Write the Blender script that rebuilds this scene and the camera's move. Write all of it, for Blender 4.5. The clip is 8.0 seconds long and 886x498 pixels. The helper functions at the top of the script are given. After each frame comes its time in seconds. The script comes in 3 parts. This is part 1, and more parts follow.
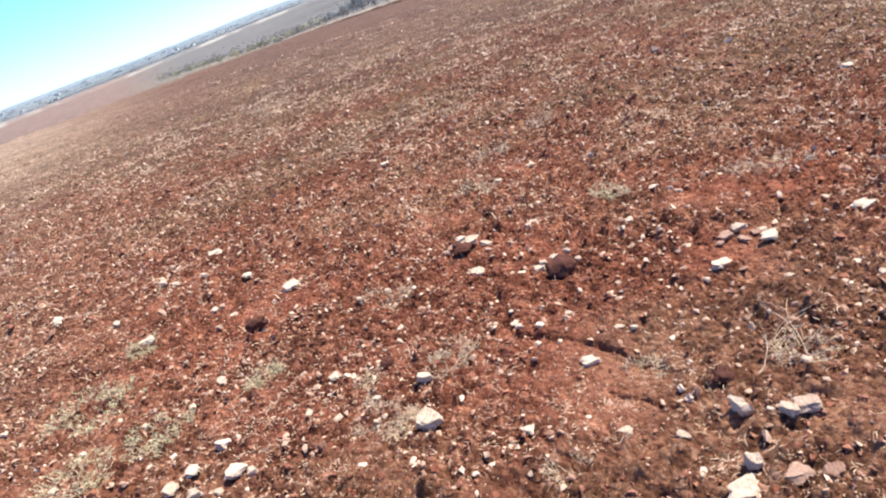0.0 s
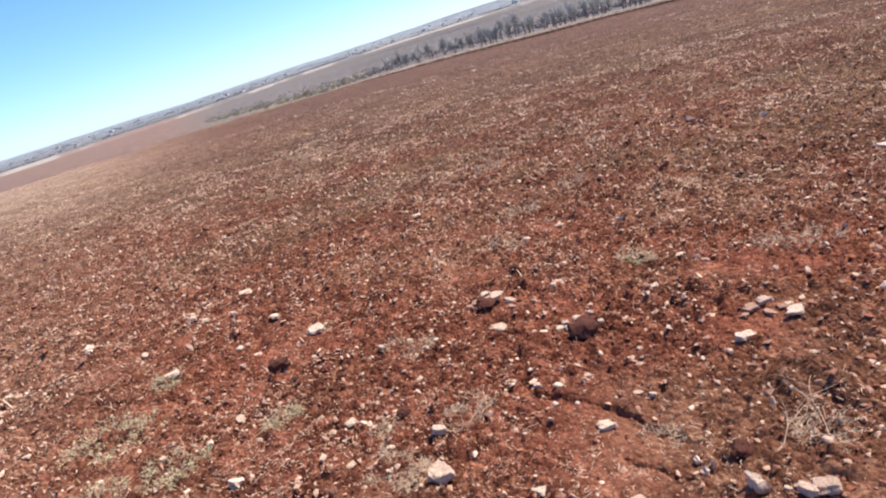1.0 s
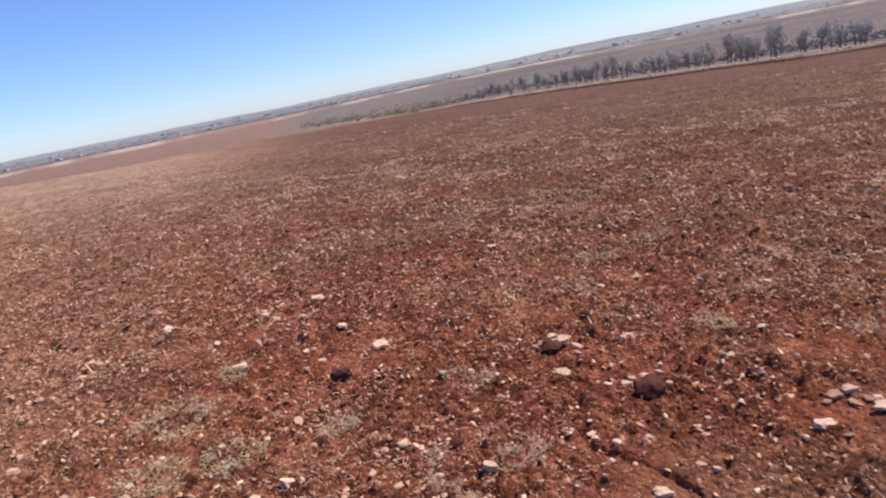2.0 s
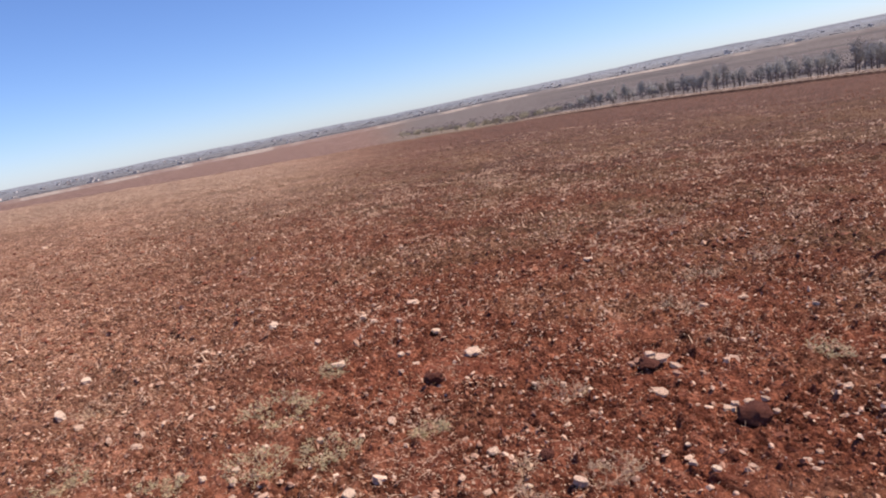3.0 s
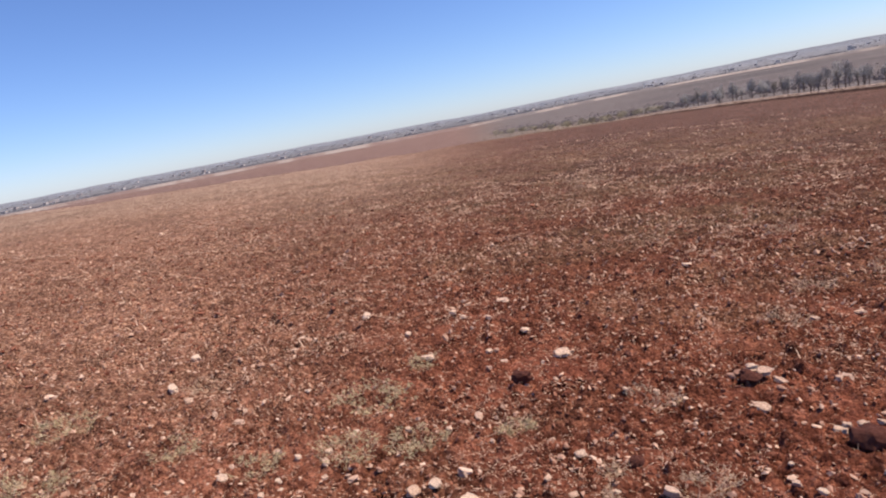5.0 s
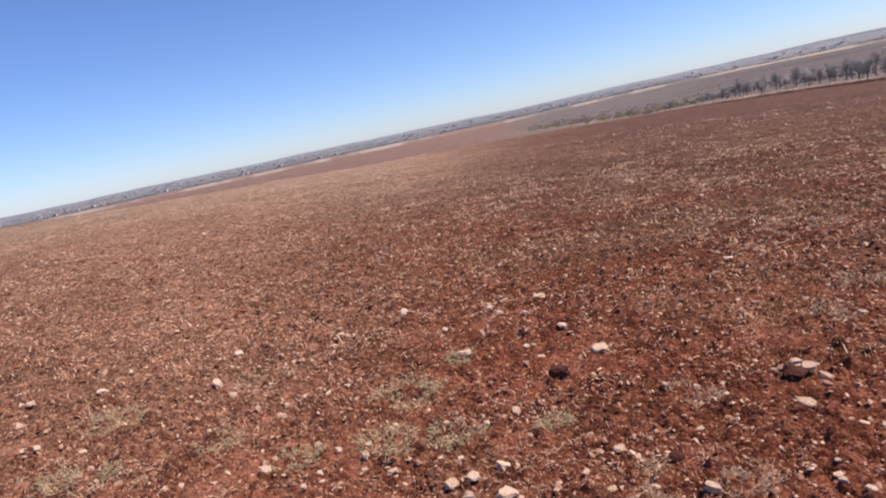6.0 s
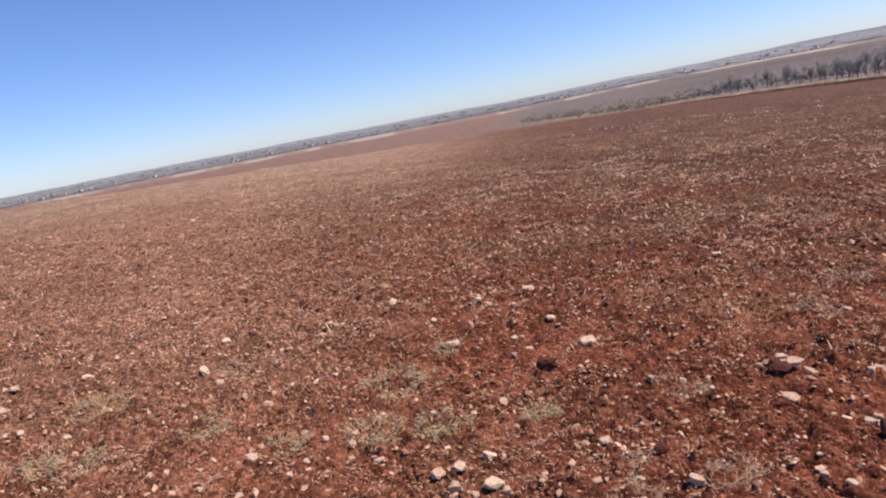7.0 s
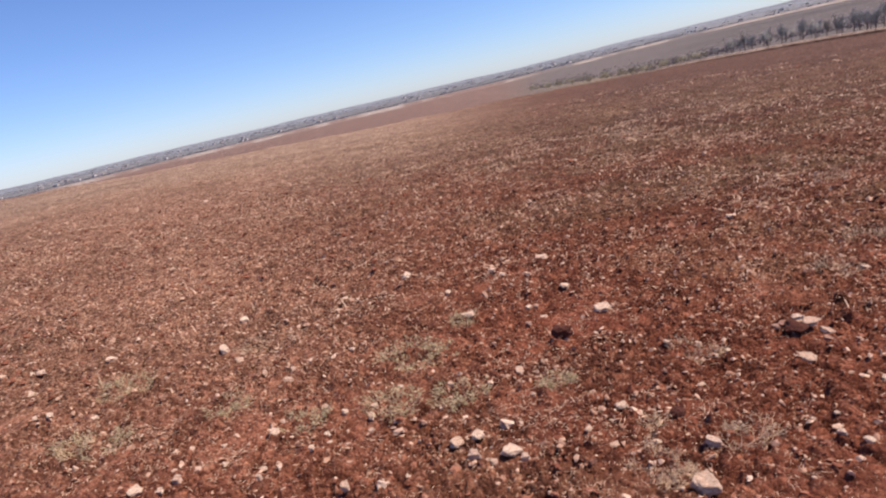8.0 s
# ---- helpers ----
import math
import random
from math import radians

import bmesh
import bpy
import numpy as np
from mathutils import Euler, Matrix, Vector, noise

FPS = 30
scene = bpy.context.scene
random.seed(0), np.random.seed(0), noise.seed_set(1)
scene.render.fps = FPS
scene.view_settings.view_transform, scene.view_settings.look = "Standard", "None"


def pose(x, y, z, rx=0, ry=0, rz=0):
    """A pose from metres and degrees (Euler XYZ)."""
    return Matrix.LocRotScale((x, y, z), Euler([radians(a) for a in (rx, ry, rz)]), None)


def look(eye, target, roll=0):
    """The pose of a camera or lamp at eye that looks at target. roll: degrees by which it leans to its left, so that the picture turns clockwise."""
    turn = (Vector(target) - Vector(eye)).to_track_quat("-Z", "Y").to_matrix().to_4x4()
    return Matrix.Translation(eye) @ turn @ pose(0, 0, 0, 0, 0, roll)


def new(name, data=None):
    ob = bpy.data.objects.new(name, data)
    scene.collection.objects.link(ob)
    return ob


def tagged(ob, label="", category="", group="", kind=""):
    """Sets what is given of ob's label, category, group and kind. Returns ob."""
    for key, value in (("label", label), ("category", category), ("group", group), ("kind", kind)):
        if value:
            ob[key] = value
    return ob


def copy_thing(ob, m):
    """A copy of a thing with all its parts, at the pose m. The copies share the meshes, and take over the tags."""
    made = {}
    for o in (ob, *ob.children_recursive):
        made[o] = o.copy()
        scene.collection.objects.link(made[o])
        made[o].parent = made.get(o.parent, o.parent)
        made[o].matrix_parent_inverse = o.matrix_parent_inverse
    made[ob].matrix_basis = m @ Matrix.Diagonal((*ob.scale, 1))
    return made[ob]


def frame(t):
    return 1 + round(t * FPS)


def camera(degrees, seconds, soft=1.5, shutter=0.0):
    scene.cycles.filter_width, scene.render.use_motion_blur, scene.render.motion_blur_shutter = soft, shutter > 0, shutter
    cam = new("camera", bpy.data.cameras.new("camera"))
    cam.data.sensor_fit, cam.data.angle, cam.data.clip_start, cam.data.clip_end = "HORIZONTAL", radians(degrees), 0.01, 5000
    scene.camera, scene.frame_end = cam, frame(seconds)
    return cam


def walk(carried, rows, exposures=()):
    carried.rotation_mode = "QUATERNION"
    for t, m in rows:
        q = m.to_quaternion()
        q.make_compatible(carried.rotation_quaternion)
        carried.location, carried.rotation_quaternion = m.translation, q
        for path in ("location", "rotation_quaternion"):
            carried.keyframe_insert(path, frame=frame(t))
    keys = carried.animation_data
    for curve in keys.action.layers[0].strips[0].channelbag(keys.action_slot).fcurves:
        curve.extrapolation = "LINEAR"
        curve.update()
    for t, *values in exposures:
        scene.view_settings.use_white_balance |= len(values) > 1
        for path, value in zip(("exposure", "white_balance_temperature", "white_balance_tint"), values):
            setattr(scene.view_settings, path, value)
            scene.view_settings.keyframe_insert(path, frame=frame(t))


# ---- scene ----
cam = camera(70.8, 8.0, soft=2.0, shutter=0.25)
PATH = [
    (0.0, look((-0.000, -0.000, 1.600), (0.000, 3.629, -0.082), -20.80)),
    (0.5, look((0.008, -0.040, 1.605), (-0.007, 3.676, 0.126), -18.09)),
    (1.0, look((0.020, -0.059, 1.621), (-0.045, 3.713, 0.292), -17.60)),
    (1.2, look((0.027, -0.055, 1.623), (-0.030, 3.738, 0.354), -17.18)),
    (2.3, look((-0.031, -0.113, 1.679), (-0.653, 3.710, 0.682), -9.16)),
    (2.5, look((-0.024, -0.128, 1.680), (-0.857, 3.672, 0.750), -10.49)),
    (3.0, look((-0.033, -0.128, 1.684), (-1.053, 3.633, 0.781), -11.10)),
    (3.5, look((-0.031, -0.140, 1.673), (-1.144, 3.592, 0.758), -10.23)),
    (4.0, look((-0.057, -0.142, 1.684), (-1.340, 3.546, 0.816), -10.27)),
    (4.5, look((-0.043, -0.157, 1.683), (-1.522, 3.468, 0.865), -11.12)),
    (5.0, look((-0.048, -0.163, 1.686), (-1.604, 3.432, 0.879), -10.70)),
    (5.2, look((-0.044, -0.174, 1.686), (-1.672, 3.396, 0.903), -11.08)),
    (6.3, look((-0.038, -0.195, 1.684), (-1.821, 3.296, 0.887), -11.85)),
    (6.5, look((-0.040, -0.198, 1.685), (-1.814, 3.293, 0.866), -11.50)),
    (7.0, look((-0.043, -0.187, 1.679), (-1.755, 3.327, 0.831), -10.82)),
    (7.5, look((-0.046, -0.182, 1.675), (-1.736, 3.339, 0.812), -10.75)),
    (8.0, look((-0.033, -0.185, 1.680), (-1.836, 3.242, 0.678), -13.27)),
]
walk(cam, PATH, exposures=[(0.0, 1.07, 5750, -3), (0.5, 0.94, 5950, 1), (1.2, 0.59, 6150, 9), (2.4, 0.23, 6560, 17), (5.0, 0.16, 6580, 17), (8.0, 0.16, 6600, 18)])

# ---- world and sun ----
SUN_AZ, SUN_EL = radians(-72.0), radians(57.0)      # azimuth counted from +y, positive towards -x
world = bpy.data.worlds.new("sky")
scene.world = world
world.use_nodes = True
wn, wl = world.node_tree.nodes, world.node_tree.links
sky = wn.new("ShaderNodeTexSky")
sky.sky_type = "NISHITA"
sky.sun_disc = False
sky.sun_elevation = SUN_EL
sky.sun_rotation = -SUN_AZ
sky.altitude = 1000
sky.air_density, sky.dust_density, sky.ozone_density = 1.0, 0.35, 8.0
tint = wn.new("ShaderNodeMix")
tint.data_type, tint.blend_type = "RGBA", "MULTIPLY"
tint.inputs[0].default_value = 1.0
tint.inputs[7].default_value = (1.0, 1.06, 1.23, 1)
wl.new(sky.outputs["Color"], tint.inputs[6])
wl.new(tint.outputs[2], wn["Background"].inputs["Color"])
wn["Background"].inputs["Strength"].default_value = 0.111
sun_data = bpy.data.lights.new("sun", "SUN")
sun_data.energy, sun_data.angle, sun_data.color = 4.9, radians(0.53), (1.0, 0.87, 0.69)
sun = new("sun", sun_data)
sun_dir = Vector((-math.sin(SUN_AZ) * math.cos(SUN_EL), math.cos(SUN_AZ) * math.cos(SUN_EL), math.sin(SUN_EL)))
sun.matrix_world = Matrix.Translation((0, 0, 60)) @ sun_dir.to_track_quat("Z", "Y").to_matrix().to_4x4()

# ---- materials ----
def mat(name, rough=0.9, spec=0.2):
    m = bpy.data.materials.new(name)
    m.use_nodes = True
    b = m.node_tree.nodes["Principled BSDF"]
    b.inputs["Roughness"].default_value = rough
    b.inputs["Specular IOR Level"].default_value = spec
    return m, m.node_tree.nodes, m.node_tree.links, b


def noise_node(n, l, scale, detail=4, rough=0.6, vec=None, kind="noise"):
    t = n.new("ShaderNodeTexNoise" if kind == "noise" else "ShaderNodeTexVoronoi")
    t.inputs["Scale"].default_value = scale
    if kind == "noise":
        t.inputs["Detail"].default_value, t.inputs["Roughness"].default_value = detail, rough
    if vec is not None:
        l.new(vec, t.inputs["Vector"])
    return t


def ramp(n, l, src, stops):
    r = n.new("ShaderNodeValToRGB")
    e = r.color_ramp.elements
    e[0].position, e[0].color = stops[0][0], (*stops[0][1], 1)
    e[1].position, e[1].color = stops[-1][0], (*stops[-1][1], 1)
    for p, c in stops[1:-1]:
        k = e.new(p)
        k.color = (*c, 1)
    l.new(src, r.inputs["Fac"])
    return r.outputs["Color"]


def mix(n, l, kind, fac, a, b):
    m = n.new("ShaderNodeMix")
    m.data_type, m.blend_type = "RGBA", kind
    if isinstance(fac, (int, float)):
        m.inputs[0].default_value = fac
    else:
        l.new(fac, m.inputs[0])
    for sock, v in ((m.inputs[6], a), (m.inputs[7], b)):
        if isinstance(v, tuple):
            sock.default_value = (*v, 1)
        else:
            l.new(v, sock)
    return m.outputs[2]


def bump(n, l, b, src, strength, dist):
    k = n.new("ShaderNodeBump")
    k.inputs["Strength"].default_value, k.inputs["Distance"].default_value = strength, dist
    l.new(src, k.inputs["Height"])
    l.new(k.outputs["Normal"], b.inputs["Normal"])


def grey(v):
    return (v, v, v)


def ground_material():
    """Red ploughed soil, its grain darkened in the hollows; the land attribute carries each parcel's colour, bank shade
    and far haze.
    """
    m, n, l, b = mat("land", 0.95, 0.1)
    pos = n.new("ShaderNodeNewGeometry").outputs["Position"]
    land = n.new("ShaderNodeAttribute")
    land.attribute_name = "land"
    crumbly = n.new("ShaderNodeAttribute")
    crumbly.attribute_name = "crumbly"
    big = noise_node(n, l, 0.35, 5, 0.6, pos).outputs["Fac"]
    mid = noise_node(n, l, 3.2, 5, 0.65, pos).outputs["Fac"]
    clump = noise_node(n, l, 8.0, 4, 0.7, pos).outputs["Fac"]
    fine = noise_node(n, l, 34.0, 6, 0.7, pos).outputs["Fac"]
    grit = noise_node(n, l, 170.0, 3, 0.6, pos).outputs["Fac"]
    c = mix(n, l, "MULTIPLY", 1.0, land.outputs["Color"], ramp(n, l, big, [(0.3, grey(0.78)), (0.7, grey(1.2))]))
    c = mix(n, l, "MULTIPLY", 1.0, c, ramp(n, l, mid, [(0.28, (0.58, 0.55, 0.53)), (0.52, grey(1.0)), (0.75, (1.28, 1.33, 1.33))]))
    c = mix(n, l, "MULTIPLY", crumbly.outputs["Fac"], c, ramp(n, l, clump, [(0.33, (0.70, 0.66, 0.64)), (0.5, grey(1.0)), (0.66, (1.24, 1.28, 1.28))]))
    # low end darkens the hollows of the same bump, adding crevice shade
    c = mix(n, l, "MULTIPLY", 1.0, c, ramp(n, l, fine, [(0.34, (0.48, 0.44, 0.42)), (0.49, grey(0.97)), (0.66, (1.38, 1.55, 1.6))]))
    c = mix(n, l, "MULTIPLY", 1.0, c, ramp(n, l, grit, [(0.3, grey(0.8)), (0.7, grey(1.2))]))
    crumb = noise_node(n, l, 42.0, vec=pos, kind="voronoi")
    crumb.inputs["Randomness"].default_value = 1.0
    lump = noise_node(n, l, 13.0, vec=pos, kind="voronoi")
    for cell, stops in ((crumb, [(0.0, (0.52, 0.49, 0.47)), (0.42, grey(0.95)), (0.8, (1.25, 1.35, 1.35)), (1.0, (1.5, 1.8, 1.85))]),
                        (lump, [(0.0, (0.72, 0.7, 0.7)), (0.6, grey(1.0)), (1.0, (1.35, 1.4, 1.4))])):
        pick = n.new("ShaderNodeSeparateColor")
        l.new(cell.outputs["Color"], pick.inputs["Color"])
        c = mix(n, l, "MULTIPLY", crumbly.outputs["Fac"], c, ramp(n, l, pick.outputs["Red"], stops))
    l.new(c, b.inputs["Base Color"])

    def add(src, k, other):
        h = n.new("ShaderNodeMath")
        h.operation = "MULTIPLY_ADD"
        h.inputs[1].default_value = k
        l.new(src, h.inputs[0])
        l.new(other, h.inputs[2])
        return h.outputs[0]

    height = add(grit, 0.3, add(crumb.outputs["Distance"], -0.9, add(lump.outputs["Distance"], -0.9, fine)))
    k = n.new("ShaderNodeMath")
    k.operation = "MULTIPLY"
    l.new(height, k.inputs[0])
    l.new(crumbly.outputs["Fac"], k.inputs[1])
    bump(n, l, b, add(fine, 0.35, k.outputs[0]), 1.0, 0.03)
    return m


def lump_material(name, low, high, grain=60.0, island=True, relief=0.006):
    """Earth or stone, its tone varied from piece to piece and by grain and stains."""
    m, n, l, b = mat(name, 0.92, 0.15)
    obj = n.new("ShaderNodeTexCoord").outputs["Object"]
    if island:
        rnd = n.new("ShaderNodeNewGeometry").outputs["Random Per Island"]
    else:
        rnd = n.new("ShaderNodeObjectInfo").outputs["Random"]
    c = mix(n, l, "MIX", rnd, low, high)
    g = noise_node(n, l, grain, 5, 0.65, obj).outputs["Fac"]
    s = noise_node(n, l, grain * 0.2, 3, 0.5, obj).outputs["Fac"]
    c = mix(n, l, "MULTIPLY", 1.0, c, ramp(n, l, g, [(0.3, grey(0.72)), (0.7, grey(1.2))]))
    c = mix(n, l, "MULTIPLY", 1.0, c, ramp(n, l, s, [(0.35, (0.85, 0.74, 0.68)), (0.6, grey(1.05))]))
    l.new(c, b.inputs["Base Color"])
    bump(n, l, b, g, 0.7, relief)
    return m


def leaf_material(name, low, high, rough=0.75):
    m, n, l, b = mat(name, rough, 0.2)
    rnd = n.new("ShaderNodeNewGeometry").outputs["Random Per Island"]
    pos = n.new("ShaderNodeNewGeometry").outputs["Position"]
    c = mix(n, l, "MIX", rnd, low, high)
    s = noise_node(n, l, 9.0, 3, 0.6, pos).outputs["Fac"]
    c = mix(n, l, "MULTIPLY", 1.0, c, ramp(n, l, s, [(0.3, grey(0.75)), (0.7, grey(1.2))]))
    l.new(c, b.inputs["Base Color"])
    return m


M_LAND = ground_material()
M_CLOD = lump_material("red_clod", (0.20, 0.070, 0.042), (0.36, 0.165, 0.105), 45.0)
M_PEBBLE = lump_material("pale_pebble", (0.42, 0.25, 0.175), (0.70, 0.52, 0.39), 60.0)
M_CHIP = lump_material("dry_earth_flake", (0.28, 0.130, 0.084), (0.74, 0.52, 0.38), 60.0)
M_RUBBLE = lump_material("pale_rubble", (0.46, 0.295, 0.215), (0.76, 0.57, 0.43), 40.0)
M_STONE = lump_material("limestone", (0.70, 0.50, 0.365), (0.88, 0.70, 0.53), 26.0, island=False, relief=0.011)
M_DIRTY = lump_material("earth_stained_stone", (0.62, 0.43, 0.32), (0.80, 0.61, 0.465), 22.0, island=False, relief=0.011)
M_STAINED = lump_material("red_stained_stone", (0.38, 0.215, 0.155), (0.52, 0.325, 0.24), 22.0, island=False, relief=0.011)
# red earth, darkened overall to carry the deep shade on the blocks' near faces
M_SHADED_EARTH = lump_material("earth_block", (0.105, 0.040, 0.029), (0.15, 0.060, 0.042), 22.0, island=False, relief=0.012)
M_STRAW = leaf_material("dry_straw", (0.36, 0.20, 0.125), (0.76, 0.54, 0.385))
M_WEED = leaf_material("dry_weed_stem", (0.48, 0.345, 0.215), (0.78, 0.60, 0.40))
M_WEEDLEAF = leaf_material("grey_green_weed_leaf", (0.22, 0.195, 0.095), (0.72, 0.59, 0.35))
# grey-green leaf lightened towards grey, distance haze included in the colour
M_LEAF = leaf_material("olive_leaf", (0.28, 0.272, 0.25), (0.48, 0.462, 0.425))
M_SAPLING = leaf_material("young_olive_leaf", (0.27, 0.24, 0.16), (0.47, 0.42, 0.30))
M_BARK = lump_material("grey_bark", (0.16, 0.125, 0.105), (0.26, 0.21, 0.18), 14.0)
# far trees greyed and paled, the haze put into their colour
M_HAZED_FARWOOD = leaf_material("hazed_far_wood", (0.185, 0.185, 0.20), (0.26, 0.26, 0.275))
M_SCRUB = leaf_material("grey_scrub", (0.20, 0.165, 0.15), (0.32, 0.27, 0.245))
M_GRASS = leaf_material("bleached_grass", (0.36, 0.265, 0.205), (0.62, 0.48, 0.38))
M_PLASTER = lump_material("pale_plaster", (0.48, 0.44, 0.41), (0.78, 0.74, 0.70), 1.5, island=False)
M_ROOF = lump_material("flat_concrete_roof", (0.40, 0.36, 0.33), (0.55, 0.50, 0.46), 1.5)
M_DARK = mat("dark_opening", 0.4, 0.5)[0]
M_DARK.node_tree.nodes["Principled BSDF"].inputs["Base Color"].default_value = (0.03, 0.03, 0.035, 1)

# ---- shared helpers ----
RNG = np.random.default_rng(7)
PERM = RNG.permutation(512)
GRAD = np.stack([np.cos(np.arange(16) * 0.3927), np.sin(np.arange(16) * 0.3927)], 1)


def gnoise(x, y, scale, seed=0):
    """Gradient noise over the plan, about -0.7 to 0.7; scale is the size of a bump in metres."""
    x, y = np.asarray(x, float) / scale + seed * 17.3, np.asarray(y, float) / scale + seed * 9.1
    xi, yi = np.floor(x).astype(int), np.floor(y).astype(int)
    u, v = x - xi, y - yi

    def corner(i, j):
        g = GRAD[PERM[(PERM[(xi + i) % 512] + yi + j) % 512] % 16]
        return g[..., 0] * (u - i) + g[..., 1] * (v - j)

    su, sv = u * u * u * (u * (u * 6 - 15) + 10), v * v * v * (v * (v * 6 - 15) + 10)
    a = corner(0, 0) * (1 - su) + corner(1, 0) * su
    c = corner(0, 1) * (1 - su) + corner(1, 1) * su
    return a * (1 - sv) + c * sv


def step(a, b, x):
    s = np.clip((x - a) / (b - a), 0, 1)
    return s * s * (3 - 2 * s)


EYE = 1.68                                           # eye height over the field
EDGE_AZ = np.array([-180, -60, -25, -15, -5, 5, 12, 19, 24, 33, 42, 52, 70, 180.0])
EDGE_R = np.array([80, 80, 84, 92, 103, 104, 92, 78, 68, 58, 54, 50, 55, 80.0])
# washed-out ruts: a line, the depth and half-width of its crack
RUTS = [([(0.07, 2.85), (0.15, 2.68), (0.19, 2.49), (0.27, 2.38), (0.39, 2.29), (0.49, 2.21), (0.56, 2.07), (0.67, 1.94)], 0.050, 0.012),
        ([(0.43, 1.88), (0.47, 1.83), (0.52, 1.78), (0.56, 1.74), (0.61, 1.69)], 0.042, 0.011),
        ([(0.02, 2.79), (-0.02, 2.68), (-0.04, 2.59)], 0.030, 0.010)]


def plan(x, y):
    return np.hypot(x, y), np.degrees(np.arctan2(-np.asarray(x, float), np.asarray(y, float)))


def rut_depth(x, y):
    """A narrow crack along each rut, with a shallow washed trough on its near side."""
    d = np.zeros_like(x)
    wobble = 0.012 * gnoise(x, y, 0.09, 45)
    for line, deep, wide in RUTS:
        for (ax, ay), (bx, by) in zip(line, line[1:]):
            ex, ey = bx - ax, by - ay

            def off(px, py):
                s = np.clip(((px - ax) * ex + (py - ay) * ey) / (ex * ex + ey * ey), 0, 1)
                return np.hypot(px - ax - s * ex, py - ay - s * ey)

            crack = -deep * np.exp(-((off(x + wobble, y + wobble) / wide) ** 2))
            trough = -0.4 * deep * np.exp(-((off(x, y + 0.04) / 0.06) ** 2))
            d = np.minimum(d, np.minimum(crack, trough))
    return d


def rough(x, y):
    """1 on crumbly ground, towards 0 on smooth bare patches and along the ruts."""
    bare = gnoise(x, y, 0.7, 41) + 0.8 * gnoise(x, y, 0.28, 42)
    smooth = np.maximum(0.45 * step(0.12, 0.5, bare) * (1 - step(5, 9, np.hypot(x, y))), 0.75 * np.exp(-((x - 0.42) / 0.32) ** 2 - ((y - 2.0) / 0.45) ** 2))
    return 1 - smooth


def ground_z(x, y, detail=True):
    """Height of the land: a field that falls gently ahead, its far edge, a shallow valley, a far plain up to the horizon."""
    x, y = np.asarray(x, float), np.asarray(y, float)
    r, az = plan(x, y)
    re = np.interp(az, EDGE_AZ, EDGE_R) + 1.2 * gnoise(x, y, 9, 3)
    z = -0.04 * x - 0.04 * y
    ce = -0.04 * (np.cos(np.radians(az)) - np.sin(np.radians(az)))
    e0 = ce - EYE / re                               # slope of the sight line to the edge
    right = 1 - step(-4, 9, az)
    e1 = e0 + right * 0.012 - (1 - right) * 0.001
    lg = np.log(np.maximum(r, 1.0))
    k = [np.log(re), np.log(re * 2.1), np.log(1000.0) + 0 * re, np.log(2400.0) + 0 * re, np.log(4600.0) + 0 * re]
    hill = 0.0022 * gnoise(az, 0 * az + 3, 9, 5) + 0.0012 * gnoise(az, 0 * az, 2.5, 6) + 0.002 * (1 - step(-12, 8, az))
    v = [e0, e1, -0.0155 - 0.0065 * step(4, 22, az), -0.0075 - 0.0025 * step(-2, 14, az), -0.0005 - 0.0020 * step(-2, 14, az) + hill]
    e = np.full_like(r, 0.0)
    for i in range(4):
        s = np.clip((lg - k[i]) / (k[i + 1] - k[i]), 0, 1)
        e = np.where(lg >= k[i], v[i] * (1 - s) + v[i + 1] * s, e)
    far = EYE + r * e
    z = np.where(r > re, far, z)
    z = z + right * 0.34 * step(0, 0.45, r - re) * (r < 400)
    out = step(110, 400, r)
    z = z + gnoise(x, y, 6.5, 1) * 0.10 * step(6, 20, r) * (1 - out)
    z = z + gnoise(x, y, 60, 2) * 0.8 * step(140, 400, r) * (1 - step(900, 1500, r))
    if detail:
        ahead = step(-58, -52, az) * (1 - step(76, 82, az)) + (1 - step(0.5, 0.9, r))
        near = (1 - step(25, 60, r)) * np.minimum(ahead, 1)
        z = z + near * (0.045 * gnoise(x, y, 0.9, 4) + 0.034 * gnoise(x, y, 0.33, 5))
        z = z + near * (1 + 0.22 * step(2.5, 4.0, r)) * rough(x, y) * (np.abs(gnoise(x, y, 0.15, 6)) * 0.10 + np.abs(gnoise(x, y, 0.065, 7)) * 0.062 - 0.028
                                          + (1 - step(4, 8, r)) * np.abs(gnoise(x, y, 0.036, 9)) * 0.030)
        z = z + step(14, 30, r) * (1 - step(120, 300, r)) * (np.abs(gnoise(x, y, 1.1, 8)) * 0.10 + np.abs(gnoise(x, y, 0.5, 10)) * 0.07)
        z = z + rut_depth(x, y)
    return z


def gz(x, y):
    return float(ground_z(np.array([x]), np.array([y]))[0])


def mesh_from(name, verts, faces, material, smooth=True):
    me = bpy.data.meshes.new(name)
    verts, faces = np.asarray(verts, np.float32), np.asarray(faces, np.int32)
    k = faces.shape[1]
    me.vertices.add(len(verts))
    me.vertices.foreach_set("co", verts.ravel())
    me.loops.add(faces.size)
    me.loops.foreach_set("vertex_index", faces.ravel())
    me.polygons.add(len(faces))
    me.polygons.foreach_set("loop_start", np.arange(0, faces.size, k, dtype=np.int32))
    me.polygons.foreach_set("use_smooth", np.full(len(faces), smooth))
    me.update(calc_edges=True)
    me.validate()
    me.materials.append(material)
    return me


def part(name, bm, material, parent, label=""):
    me = bpy.data.meshes.new(name)
    bm.to_mesh(me)
    bm.free()
    me.materials.append(material)
    ob = new(name, me)
    ob.parent = parent
    return tagged(ob, label)


